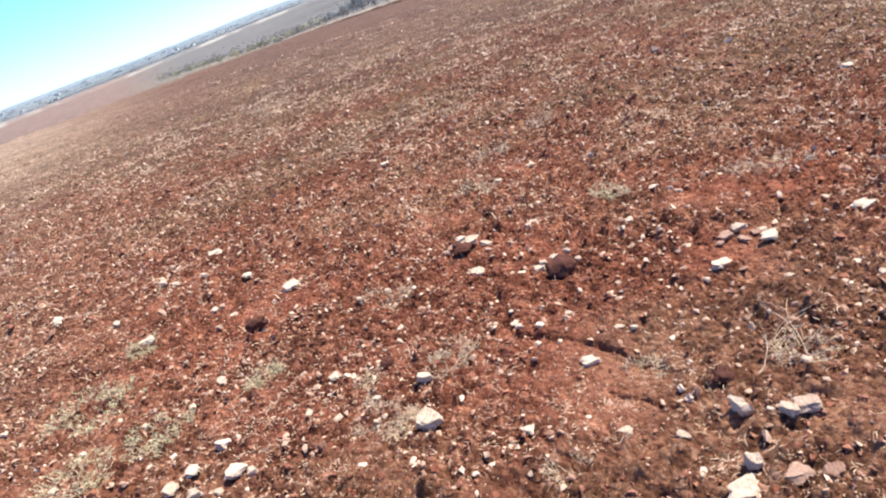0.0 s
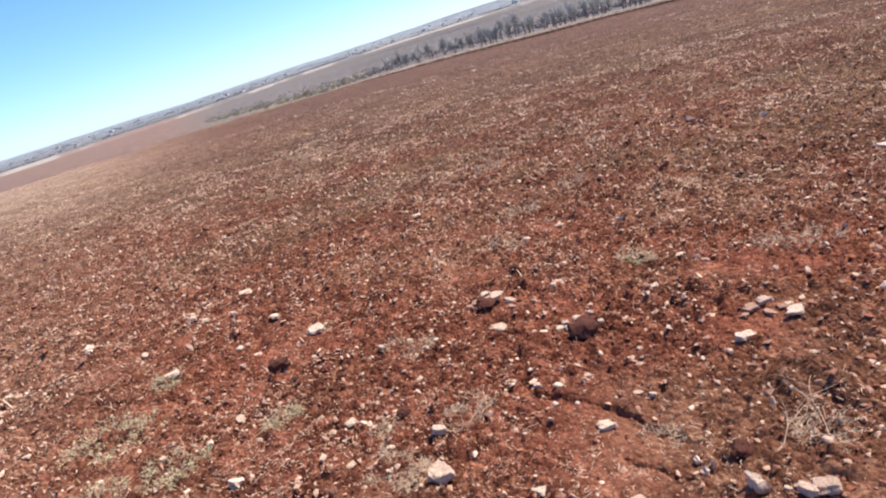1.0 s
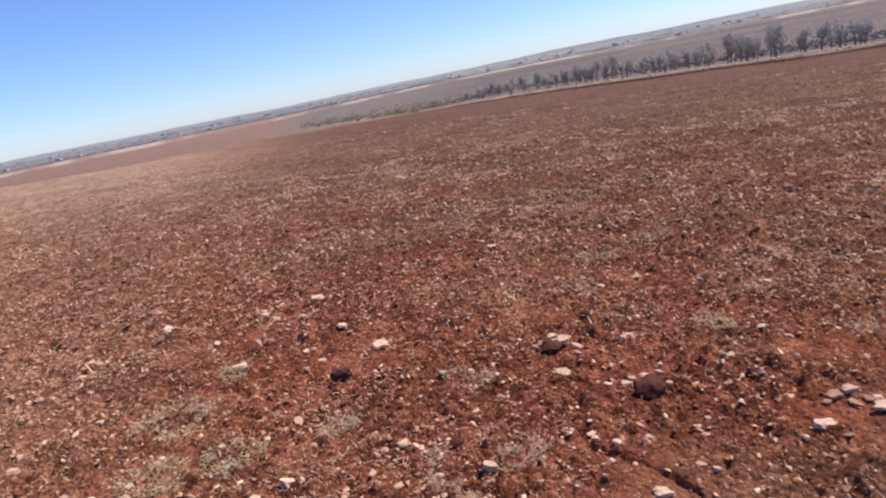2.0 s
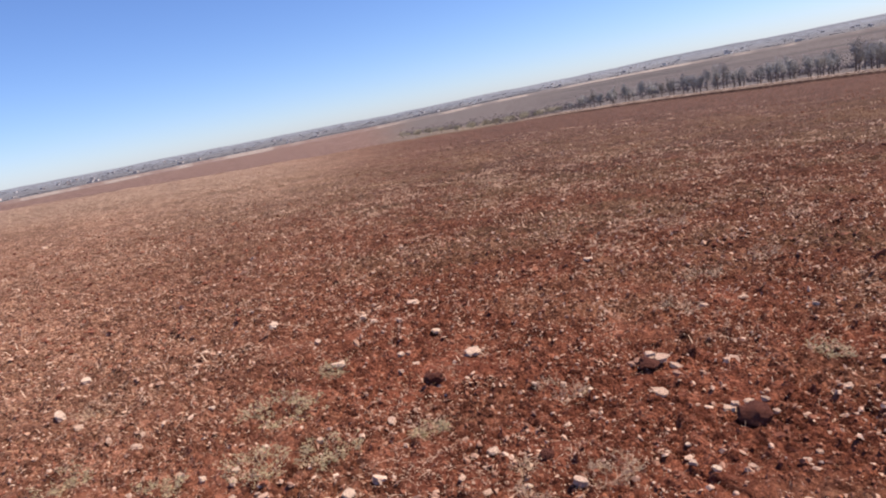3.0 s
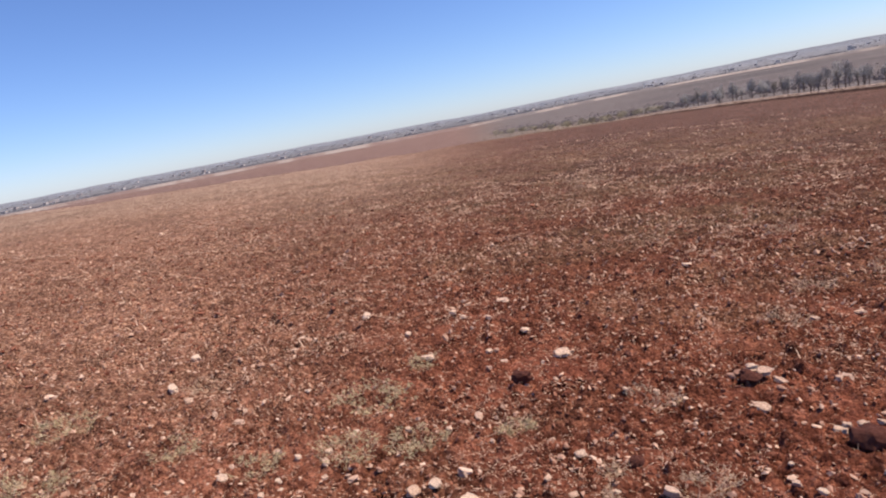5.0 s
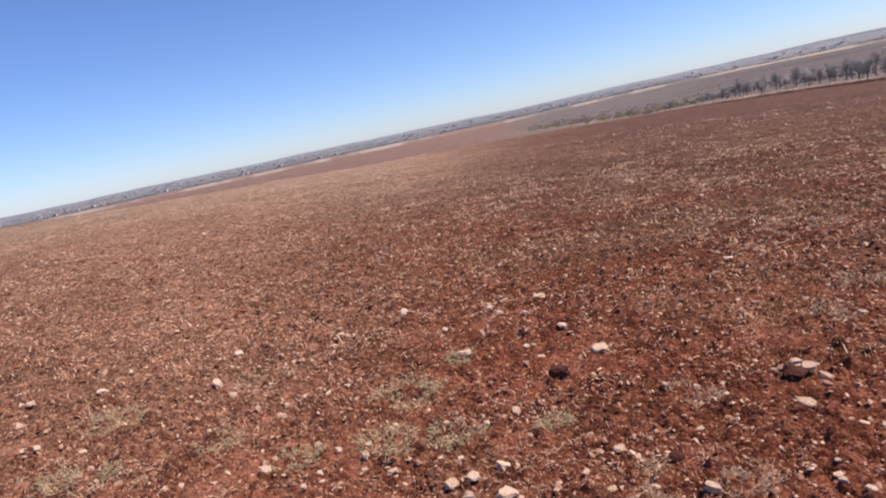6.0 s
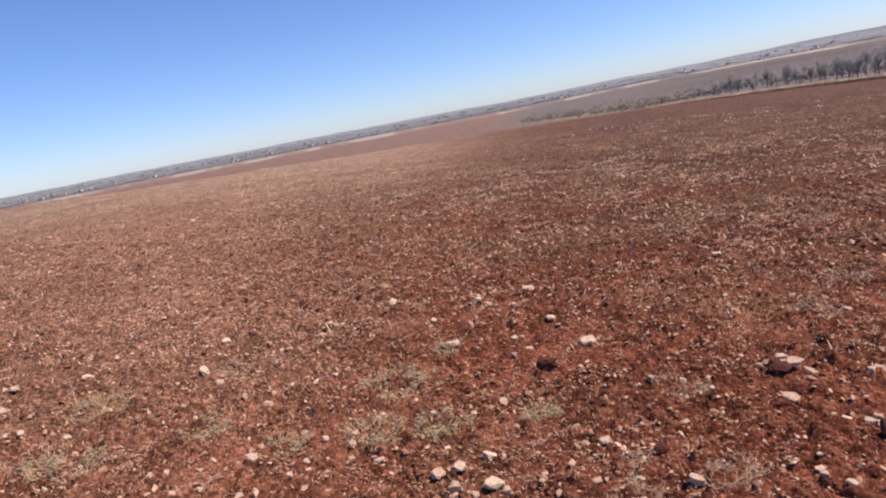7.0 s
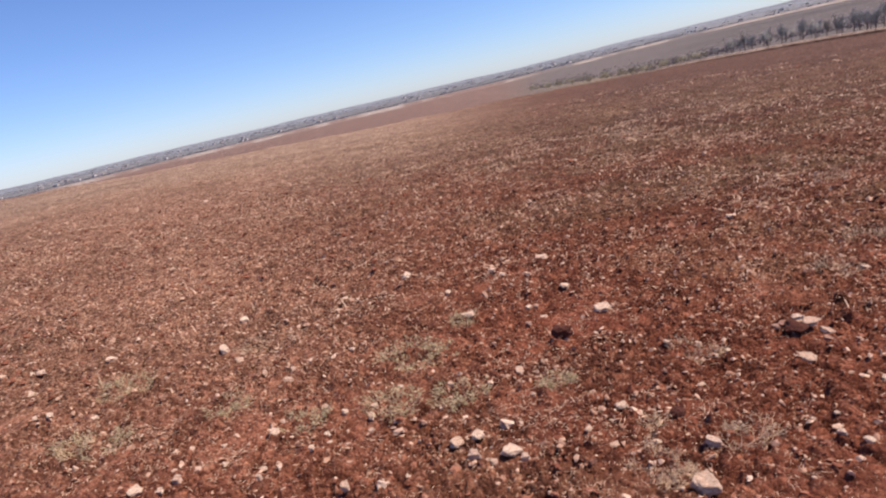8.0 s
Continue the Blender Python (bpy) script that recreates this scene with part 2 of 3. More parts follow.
def lump_points(sub, seed, chops=7, rough=0.12, cut=(0.55, 0.82), top=0.0):
    """Unit lump: a ball cut by random planes and roughened; verts and triangles as arrays."""
    rnd = random.Random(seed)
    bm = bmesh.new()
    bmesh.ops.create_icosphere(bm, subdivisions=sub, radius=1.0)
    planes = [(Vector((0.16, -0.22, 1)).normalized(), top)] if top else []
    for _ in range(chops):
        d = Vector((rnd.gauss(0, 1), rnd.gauss(0, 1), rnd.gauss(0, 1))).normalized()
        if top:
            d = Vector((d.x, d.y, rnd.uniform(-0.2, 0.3))).normalized()
        planes.append((d, rnd.uniform(*cut)))
    for v in bm.verts:
        p = v.co.copy()
        for d, h in planes:
            over = p.dot(d) - h
            if over > 0:
                p -= d * over * 0.97
        p *= 1 + rough * noise.noise(p * 2.1 + Vector((seed * 3.7, 0, 0))) + rough * 0.4 * noise.noise(p * 6 + Vector((0, seed, 0)))
        v.co = p
    vs = np.array([v.co[:] for v in bm.verts])
    fs = np.array([[v.index for v in f.verts] for f in bm.faces])
    bm.free()
    vs /= np.abs(vs).max(0)
    return vs, fs


def scatter(name, shapes, xs, ys, size, material, flat=(0.4, 0.85), sink=0.3, seed=1, tilt=0.3):
    """Many lumps on the ground in one mesh; smooth bare patches of the field keep few."""
    cluster = step(-0.35, 0.35, gnoise(xs, ys, 0.42, 71 + seed) + 0.7 * gnoise(xs, ys, 0.13, 81 + seed))
    keep = np.random.default_rng(seed + 90).random(len(xs)) < rough(xs, ys) ** 1.3 * (0.12 + 0.88 * cluster)
    xs, ys, size = xs[keep], ys[keep], size[keep]
    rng = np.random.default_rng(seed)
    zs = ground_z(xs, ys)
    vv, ff, base = [], [], 0
    pick = rng.integers(0, len(shapes), len(xs))
    for k, (vs, fs) in enumerate(shapes):
        w = np.where(pick == k)[0]
        if not len(w):
            continue
        a = rng.uniform(0, 6.283, len(w))
        sx, sy = size[w] * rng.uniform(0.75, 1.25, len(w)), size[w] * rng.uniform(0.6, 1.0, len(w))
        sz = size[w] * rng.uniform(*flat, len(w))
        p = vs[None] * np.stack([sx, sy, sz], 1)[:, None, :]
        for i, j in ((1, 2), (0, 2)):
            lean = np.clip(rng.normal(0, tilt, len(w)), -0.9, 0.9)[:, None]
            p[..., i], p[..., j] = p[..., i] * np.cos(lean) - p[..., j] * np.sin(lean), p[..., i] * np.sin(lean) + p[..., j] * np.cos(lean)
        c, s = np.cos(a)[:, None], np.sin(a)[:, None]
        q = np.stack([p[..., 0] * c - p[..., 1] * s + xs[w][:, None], p[..., 0] * s + p[..., 1] * c + ys[w][:, None],
                      p[..., 2] + (zs[w] + sz * (1 - 2 * sink))[:, None]], -1)
        vv.append(q.reshape(-1, 3))
        ff.append((fs[None] + (base + np.arange(len(w)) * len(vs))[:, None, None]).reshape(-1, 3))
        base += len(w) * len(vs)
    return new(name, mesh_from(name, np.concatenate(vv), np.concatenate(ff), material, smooth=False))


def field_points(count, r0, r1, power, seed, az0=-54.0, az1=78.0):
    """Random places on the field ahead, the distance spread by a power law."""
    rng = np.random.default_rng(seed)
    u = rng.uniform(0, 1, count)
    r = (r0 ** power + u * (r1 ** power - r0 ** power)) ** (1 / power)
    a = np.radians(rng.uniform(az0, az1, count))
    return -r * np.sin(a), r * np.cos(a)


# ---- ground ----
def build_ground():
    rings = np.concatenate([np.geomspace(0.004, 0.8, 10, endpoint=False), np.geomspace(0.8, 1.2, 30, endpoint=False), np.geomspace(1.2, 4, 320, endpoint=False), np.geomspace(4, 8, 110, endpoint=False),
                            np.geomspace(8, 78, 240, endpoint=False), np.linspace(78, 110, 70, endpoint=False), np.geomspace(110, 4600, 130)])
    cols = np.concatenate([np.arange(-54, 78, 0.25), np.arange(78, 306, 6.0)])
    a = np.radians(cols)
    x = -(rings[:, None] * np.sin(a)[None]).ravel()
    y = (rings[:, None] * np.cos(a)[None]).ravel() - 0.6
    z = ground_z(x, y)
    n, m = len(rings), len(cols)
    i, j = np.meshgrid(np.arange(n - 1), np.arange(m), indexing="ij")
    jn = (j + 1) % m
    f = np.stack([i * m + j, i * m + jn, (i + 1) * m + jn, (i + 1) * m + j], -1).reshape(-1, 4)
    me = mesh_from("ground", np.stack([x, y, z], 1), f, M_LAND)
    # colour of the land, parcel by parcel, with bank shade and distance haze mixed in
    r, az = plan(x, y)
    re = np.interp(az, EDGE_AZ, EDGE_R) + 1.2 * gnoise(x, y, 9, 3)
    el = np.degrees(np.arctan2(z - EYE, r))

    def blend(c, target, w):
        return c * (1 - w[:, None]) + np.array(target)[None] * w[:, None]

    c = np.tile(np.array([0.224, 0.071, 0.041]), (len(r), 1))
    patch = step(-0.15, 0.3, gnoise(x, y, 2.6, 11) + 0.5 * gnoise(x, y, 0.8, 12))
    c = blend(c, (0.232, 0.104, 0.061), 0.75 * patch)
    # tone by bearing and distance: lighter to the left, darker right and midway
    c = blend(c, (0.262, 0.083, 0.048), 0.8 * step(0.3, 2.6, -x + 0.35 * gnoise(x, y, 0.8, 13)) * (1 - step(7, 16, r)))
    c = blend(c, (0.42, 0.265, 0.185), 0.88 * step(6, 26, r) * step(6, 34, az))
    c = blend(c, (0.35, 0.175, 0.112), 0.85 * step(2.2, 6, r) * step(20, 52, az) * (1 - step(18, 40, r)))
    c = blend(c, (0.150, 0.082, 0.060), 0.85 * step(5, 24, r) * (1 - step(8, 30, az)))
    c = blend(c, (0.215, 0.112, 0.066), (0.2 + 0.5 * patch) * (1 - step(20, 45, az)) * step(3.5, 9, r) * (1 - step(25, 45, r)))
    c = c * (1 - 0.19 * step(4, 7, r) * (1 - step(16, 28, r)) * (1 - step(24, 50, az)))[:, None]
    beyond = step(0, 1.0, r - re)
    leftside = step(14, 21, az)
    c = blend(c, (0.235, 0.138, 0.110), beyond * leftside)
    c = blend(c, (0.24, 0.16, 0.12), beyond * (1 - leftside))
    # dark strip along the edge: shade of the bank's near face, painted on
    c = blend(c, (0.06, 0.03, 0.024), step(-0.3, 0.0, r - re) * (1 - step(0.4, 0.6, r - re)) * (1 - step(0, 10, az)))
    c = blend(c, (0.38, 0.285, 0.225), (0.2 + 0.8 * step(-0.2, 0.35, gnoise(x, y, 3.0, 31) + 0.5 * gnoise(x, y, 1.0, 35))) * step(0.5, 0.8, r - re) * (1 - step(16, 28, r - re)) * (1 - step(2, 12, az)))
    c = blend(c, (0.18, 0.143, 0.13), step(1.12, 1.3, r / re) * (1 - leftside))
    strips = 0.5 + 0.5 * np.sign(gnoise(np.log(r) * 60, az * 0.06, 6, 14))
    c = blend(c, (0.17, 0.132, 0.122), 0.6 * strips * step(250, 500, r) * (1 - leftside))
    c = blend(c, (0.25, 0.18, 0.128), (1 - step(10, 20, az)) * step(1, 8, az) * beyond * (1 - step(260, 330, r)))
    ridge = step(-0.1, 0.2, gnoise(np.log(r) * 40, az * 0.12, 2.2, 36))
    c = blend(c, (0.10, 0.082, 0.08), 0.7 * ridge * (1 - step(-2, 10, az)) * step(320, 420, r))
    c = blend(c, (0.40, 0.31, 0.26), (0.25 + 0.75 * step(-0.25, 0.15, gnoise(az, 0 * az, 3.5, 33) + 0.5 * gnoise(az, 0 * az, 1.0, 34))) * step(1000, 1040, r + 130 * gnoise(az, 0 * az, 11, 15)) * (1 - step(1360, 1430, r + 200 * gnoise(az, 0 * az, 7, 16))))
    # beyond 1.4 km haze is painted into the land: greyer and paler outward
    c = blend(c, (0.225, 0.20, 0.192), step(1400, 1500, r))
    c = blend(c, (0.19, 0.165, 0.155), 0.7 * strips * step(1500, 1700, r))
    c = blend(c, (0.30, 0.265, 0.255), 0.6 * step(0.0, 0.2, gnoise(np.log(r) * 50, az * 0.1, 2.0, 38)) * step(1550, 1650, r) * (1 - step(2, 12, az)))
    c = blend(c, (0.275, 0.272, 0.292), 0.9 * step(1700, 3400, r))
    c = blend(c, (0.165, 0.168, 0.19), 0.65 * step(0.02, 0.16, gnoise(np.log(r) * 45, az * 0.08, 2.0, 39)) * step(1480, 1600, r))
    crumbly = me.attributes.new("crumbly", "FLOAT", "POINT")
    crumbly.data.foreach_set("value", rough(x, y).astype(np.float32))
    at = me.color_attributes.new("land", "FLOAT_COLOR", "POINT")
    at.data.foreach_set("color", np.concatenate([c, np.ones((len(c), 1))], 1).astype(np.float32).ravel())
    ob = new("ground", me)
    return tagged(ob, "red ploughed field soil sloping down to a wide plain", "ground", kind="structure")


build_ground()

# ---- earth clods, pebbles and straw ----
def octa(seed):
    rng = np.random.default_rng(seed)
    v = np.array([[1, 0, 0], [-1, 0, 0], [0, 1, 0], [0, -1, 0], [0, 0, 1], [0, 0, -1.0]]) * rng.uniform(0.7, 1.2, (6, 1)) + rng.normal(0, 0.2, (6, 3))
    return v, np.array([[0, 2, 4], [2, 1, 4], [1, 3, 4], [3, 0, 4], [2, 0, 5], [1, 2, 5], [3, 1, 5], [0, 3, 5]])


FINE = [lump_points(2, 20 + k, 7, 0.7, (0.4, 0.85), 0.55) for k in range(9)]
COARSE = [lump_points(1, 40 + k, 6, 0.7, (0.3, 0.8)) for k in range(8)]
SHARP = [octa(60 + k) for k in range(8)]


def build_litter():
    rng = np.random.default_rng(3)
    x, y = field_points(4600, 0.9, 6.5, 1.5, 31)
    tagged(scatter("soil_clods", FINE, x, y, np.minimum(rng.gamma(1.5, 0.0058, len(x)) + 0.007, 0.034), M_CLOD, (0.4, 0.68), 0.52, 1, 0.35),
           "loose red-brown earth clods strewn over the field", "soil", kind="stuff")
    x, y = field_points(56000, 0.9, 6.5, 1.6, 35)
    tagged(scatter("soil_crumbs", COARSE[:1] + SHARP, x, y, np.minimum(rng.gamma(2.0, 0.0026, len(x)) + 0.0035, 0.015), M_CLOD, (0.4, 0.8), 0.4, 5, 0.5),
           "fine pinkish-red soil crumbs covering the field", "soil", kind="stuff")
    x, y = field_points(40000, 6, 16, 1.3, 32)
    tagged(scatter("small_soil_clods", COARSE[:1] + SHARP, x, y, rng.gamma(2.0, 0.0062, len(x)) + 0.008, M_CLOD, (0.3, 0.6), 0.4, 2),
           "crumbled red earth clods covering the farther field", "soil", kind="stuff")
    x, y = field_points(35000, 15, 84, 1.15, 36)
    r, az = plan(x, y)
    keep = rng.random(len(x)) > 0.9 * step(6, 20, az) * step(15, 24, r)
    x, y = x[keep], y[keep]
    tagged(scatter("far_soil_clods", COARSE[:1] + SHARP, x, y, np.minimum(rng.gamma(2.0, 0.012, len(x)) + 0.016, 0.07), M_CLOD, (0.2, 0.42), 0.4, 6, 0.15),
           "rough red earth clods towards the field's edge", "soil", kind="stuff")
    x, y = field_points(40000, 0.9, 9.5, 1.45, 39)
    keep = rng.random(len(x)) > 0.2 * step(22, 48, plan(x, y)[1])
    x, y = x[keep], y[keep]
    tagged(scatter("pale_crumbs", COARSE + SHARP, x, y, np.minimum(rng.gamma(1.4, 0.0042, len(x)) + 0.0038, 0.021) * (1 + 0.05 * np.hypot(x, y)), M_CHIP, (0.22, 0.6), 0.3, 12, 0.5),
           "pale pinkish-tan crumbs and flakes of dry earth", "soil", kind="stuff")
    x, y = field_points(2000, 0.9, 6.5, 1.8, 33)
    tagged(scatter("pebbles", COARSE + FINE[:2], x, y, rng.gamma(1.2, 0.0045, len(x)) + 0.005, M_PEBBLE, (0.35, 0.75), 0.35, 3, 0.4),
           "pale pinkish limestone pebbles scattered on red soil", "pebbles", kind="stuff")
    x, y = field_points(500, 1.2, 5.5, 1.5, 37)
    tagged(scatter("stone_rubble", FINE, x, y, rng.gamma(1.6, 0.0045, len(x)) + 0.011, M_RUBBLE, (0.4, 0.75), 0.35, 7, 0.3),
           "small broken pieces of pale limestone on red soil", "rubble", kind="stuff")
    x, y = field_points(330, 2.2, 6.5, 1.5, 38, 8, 62)
    tagged(scatter("stone_chippings", FINE, x, y, rng.gamma(1.5, 0.0055, len(x)) + 0.011, M_RUBBLE, (0.4, 0.75), 0.3, 8, 0.3),
           "chippings of pinkish-white limestone strewn on red soil", "rubble", kind="stuff")
    x, y = field_points(7000, 5, 30, 1.1, 34)
    tagged(scatter("small_pebbles", SHARP, x, y, rng.gamma(1.3, 0.008, len(x)) + 0.009, M_PEBBLE, (0.3, 0.6), 0.3, 4),
           "pale limestone pebbles on the farther field", "pebbles", kind="stuff")


def blades(name, xs, ys, length, width, material, seed, lean=(0.2, 1.3), heights=None):
    """Thin bent dry blades, three triangles each, joined into one mesh."""
    rng = np.random.default_rng(seed)
    n = len(xs)
    zs = ground_z(xs, ys) if heights is None else heights
    a, tilt = rng.uniform(0, 6.283, n), rng.uniform(*lean, n)
    dx, dy = np.cos(a) * np.sin(tilt), np.sin(a) * np.sin(tilt)
    dz = np.cos(tilt)
    px, py = -np.sin(a), np.cos(a)
    p0 = np.stack([xs, ys, zs - 0.004], 1)
    mid = p0 + np.stack([dx, dy, dz * 1.15], 1) * (length * 0.55)[:, None]
    tip = p0 + np.stack([dx, dy, dz * 0.8], 1) * length[:, None]
    side = np.stack([px, py, 0 * px], 1) * (width / 2)[:, None]
    v = np.stack([p0 - side, p0 + side, mid + side * 0.8, mid - side * 0.8, tip], 1).reshape(-1, 3)
    b = np.arange(n)[:, None] * 5
    f = np.concatenate([b + np.array([[0, 1, 2]]), b + np.array([[0, 2, 3]]), b + np.array([[3, 2, 4]])], 0)
    return new(name, mesh_from(name, v, f, material, smooth=False))


def build_straw():
    rng = np.random.default_rng(5)
    x, y = field_points(560000, 0.9, 46, 1.0, 51)
    keep = (gnoise(x, y, 1.7, 21) + 0.9 * gnoise(x, y, 0.5, 22) + 0.8 * (1 - step(4, 9, np.hypot(x, y))) * gnoise(x, y, 0.13, 23) + rng.uniform(-0.45, 0.45, len(x))) > 0.05 + (0.5 + 0.35 * step(5, 25, plan(x, y)[1])) * step(9, 32, np.hypot(x, y)) + 0.08 * (1 - step(1.5, 4.2, np.hypot(x, y))) + 0.18 * step(-2, 12, -plan(x, y)[1]) * step(4, 9, np.hypot(x, y)) + 0.6 * (1 - rough(x, y))
    x, y = x[keep], y[keep]
    r = np.hypot(x, y)
    tagged(blades("dry_straw", x, y, rng.gamma(2.0, 0.012, len(x)) * (1 + r * 0.035) * (0.5 + 0.5 * step(2, 5, r)), (0.0012 + 0.0012 * r) * (0.5 + 0.5 * step(2, 6, r)) * rng.uniform(0.35, 1.6, len(x)), M_STRAW, 6, (0.65, 1.5)),
           "bits of dry straw and withered stubble littering the soil", "straw", kind="stuff")


def build_stubble():
    """Withered stubble in matted tufts: curled thin stems, each a narrow bent ribbon."""
    rng = np.random.default_rng(15)
    x, y = field_points(7900, 1.0, 20, 0.9, 57)
    r, az = plan(x, y)
    keep = gnoise(x, y, 1.9, 61) + 0.7 * gnoise(x, y, 0.6, 62) + rng.uniform(-0.3, 0.3, len(x)) > 0.12 + 0.25 * step(20, 45, az) * step(3, 8, r) + 0.14 * (1 - step(1.4, 2.6, r))
    x, y, r = x[keep], y[keep], r[keep]
    count = rng.integers(12, 34, len(x))
    i = np.repeat(np.arange(len(x)), count)
    n, wide = len(i), (rng.uniform(0.025, 0.085, len(x)) * (1 + 0.05 * r))[i]
    sx, sy = x[i] + rng.normal(0, 1, n) * wide, y[i] + rng.normal(0, 1, n) * wide
    ln = rng.uniform(0.012, 0.042, n) * (0.7 + 0.09 * r[i])
    th = (0.0003 + 0.00046 * r[i]) * rng.uniform(0.6, 1.4, n)
    a, curl = rng.uniform(0, 6.283, n), rng.normal(0, 0.7, n)
    rise = rng.uniform(0.05, 0.75, n)
    p = np.stack([sx, sy, ground_z(sx, sy) + 0.002], 1)
    rows = []
    for k in range(4):
        side = np.stack([-np.sin(a), np.cos(a), rng.uniform(-0.7, 0.7, n)], 1) * (th * (1.0, 1.0, 0.8, 0.2)[k])[:, None]
        rows += [p - side, p + side]
        p = p + np.stack([np.cos(a), np.sin(a), rise], 1) * (ln / 3)[:, None]
        a, rise = a + curl, rise - rng.uniform(0.1, 0.6, n)
    v = np.stack(rows, 1).reshape(-1, 3)
    b = np.arange(n)[:, None] * 8
    f = np.concatenate([b + np.array([[2 * k, 2 * k + 1, 2 * k + 3, 2 * k + 2]]) for k in range(3)], 0)
    tagged(new("stubble", mesh_from("stubble", v, f, M_STRAW, smooth=False)),
           "matted tufts of withered straw-coloured stubble on red soil", "stubble", kind="stuff")


build_litter()
build_straw()
build_stubble()

# ---- stones ----
STONE_MESHES = {}


def stone_mesh(kind, k):
    if (kind, k) not in STONE_MESHES:
        vs, fs = lump_points(3, 100 + k * 7 + len(kind), 8, 0.34, (0.42, 0.85), 0.5) if kind != "earth" else lump_points(3, 160 + k, 6, 0.3, (0.5, 0.8))
        me = mesh_from("stone", vs, fs, {"pale": M_STONE, "dirty": M_DIRTY, "stained": M_STAINED, "earth": M_SHADED_EARTH}[kind], smooth=False)
        STONE_MESHES[kind, k] = me
    return STONE_MESHES[kind, k]


def place_stone(i, x, y, w, h, kind, label, group, name="stone", turn=None, lift=0.0):
    rnd = random.Random(i * 13 + 5)
    tall = max(0.36 * w, 1.15 * h - 0.42 * w)
    yc = y + 0.3 * w
    around = [gz(x + i * w, yc + j * w) for i, j in ((0.5, 0), (-0.5, 0), (0, 0.5), (0, -0.5))]
    base = max(gz(x, yc), 0.5 * (sum(around) / 4 + max(around)))
    ob = new(name, stone_mesh(kind, i % 9))
    a = rnd.uniform(-0.5, 0.5) if turn is None else turn
    ob.matrix_world = (Matrix.Translation((x, yc, base + 0.30 * tall + lift))
                       @ Euler(((0.42 if kind == "earth" else 0.0) + rnd.uniform(-0.12, 0.12), rnd.uniform(-0.12, 0.12), a)).to_matrix().to_4x4()
                       @ Matrix.Diagonal((w * 0.52, w * rnd.uniform(0.36, 0.46), tall * 0.62, 1)))
    return tagged(ob, label, "stone" if name == "stone" else "clod", group)


BLOCKS = [
    (-0.30, 2.00, 0.131, 0.114), (-3.11, 4.75, 0.129, 0.097), (-3.89, 3.07, 0.124, 0.096), (-1.08, 3.91, 0.152, 0.072), (-2.04, 3.76, 0.117, 0.083),
    (2.01, 2.51, 0.127, 0.073), (0.14, 3.20, 0.112, 0.073), (-5.44, 2.56, 0.102, 0.080), (-1.89, 5.25, 0.127, 0.064), (-4.28, 3.74, 0.098, 0.081),
    (0.58, 1.23, 0.117, 0.066), (-2.51, 4.42, 0.097, 0.078), (-7.38, 5.65, 0.103, 0.069), (1.20, 2.39, 0.110, 0.064), (-2.27, 4.89, 0.103, 0.067),
    (0.75, 1.53, 0.070, 0.096), (3.56, 4.61, 0.105, 0.050),
]
LARGE_STONES = [
    (0.93, 1.43, 0.092, 0.070), (-1.16, 2.13, 0.111, 0.053), (-3.61, 2.94, 0.091, 0.063), (-0.28, 2.32, 0.078, 0.073), (-1.46, 2.16, 0.084, 0.067),
    (-5.08, 2.25, 0.105, 0.053), (-1.31, 2.05, 0.079, 0.067), (-1.46, 4.42, 0.093, 0.056), (0.66, 1.32, 0.061, 0.085), (-5.85, 2.73, 0.097, 0.049),
    (-2.95, 1.47, 0.088, 0.054), (-3.25, 3.78, 0.078, 0.058), (0.87, 1.44, 0.069, 0.065), (0.74, 1.22, 0.092, 0.048), (-0.25, 6.41, 0.115, 0.085),
    (-2.78, 1.59, 0.073, 0.060), (-2.55, 2.08, 0.088, 0.048),
]
MIDDLE_STONES = [
    (-0.72, 2.61, 0.072, 0.058), (-2.93, 2.69, 0.087, 0.048), (0.84, 1.21, 0.073, 0.057), (1.50, 2.50, 0.093, 0.043), (-1.37, 2.93, 0.086, 0.046),
    (-1.35, 2.19, 0.077, 0.050), (-5.58, 2.57, 0.081, 0.046), (0.41, 2.06, 0.093, 0.039), (1.75, 4.34, 0.100, 0.036), (-3.50, 4.26, 0.074, 0.048),
    (-2.12, 4.78, 0.070, 0.050), (-1.82, 1.72, 0.056, 0.062), (-2.06, 2.34, 0.066, 0.052), (-3.17, 2.74, 0.058, 0.058), (-1.62, 3.94, 0.066, 0.050),
    (0.93, 4.87, 0.086, 0.038), (-1.08, 2.11, 0.057, 0.057),
]
SMALL_STONES = [
    (-4.49, 2.02, 0.066, 0.047), (0.61, 4.65, 0.066, 0.047), (0.47, 3.00, 0.073, 0.040), (-4.10, 2.08, 0.062, 0.045), (1.09, 3.23, 0.058, 0.044),
    (-4.66, 3.35, 0.066, 0.038), (-5.90, 3.26, 0.057, 0.044), (0.06, 1.78, 0.058, 0.040), (-2.80, 1.50, 0.059, 0.039), (-4.59, 1.98, 0.067, 0.034),
    (-2.09, 2.44, 0.054, 0.040), (-1.46, 3.80, 0.058, 0.037), (-1.73, 2.73, 0.046, 0.046), (0.37, 1.61, 0.055, 0.038), (0.54, 1.53, 0.055, 0.038),
    (-0.24, 3.26, 0.042, 0.049), (-2.70, 3.15, 0.050, 0.041),
]
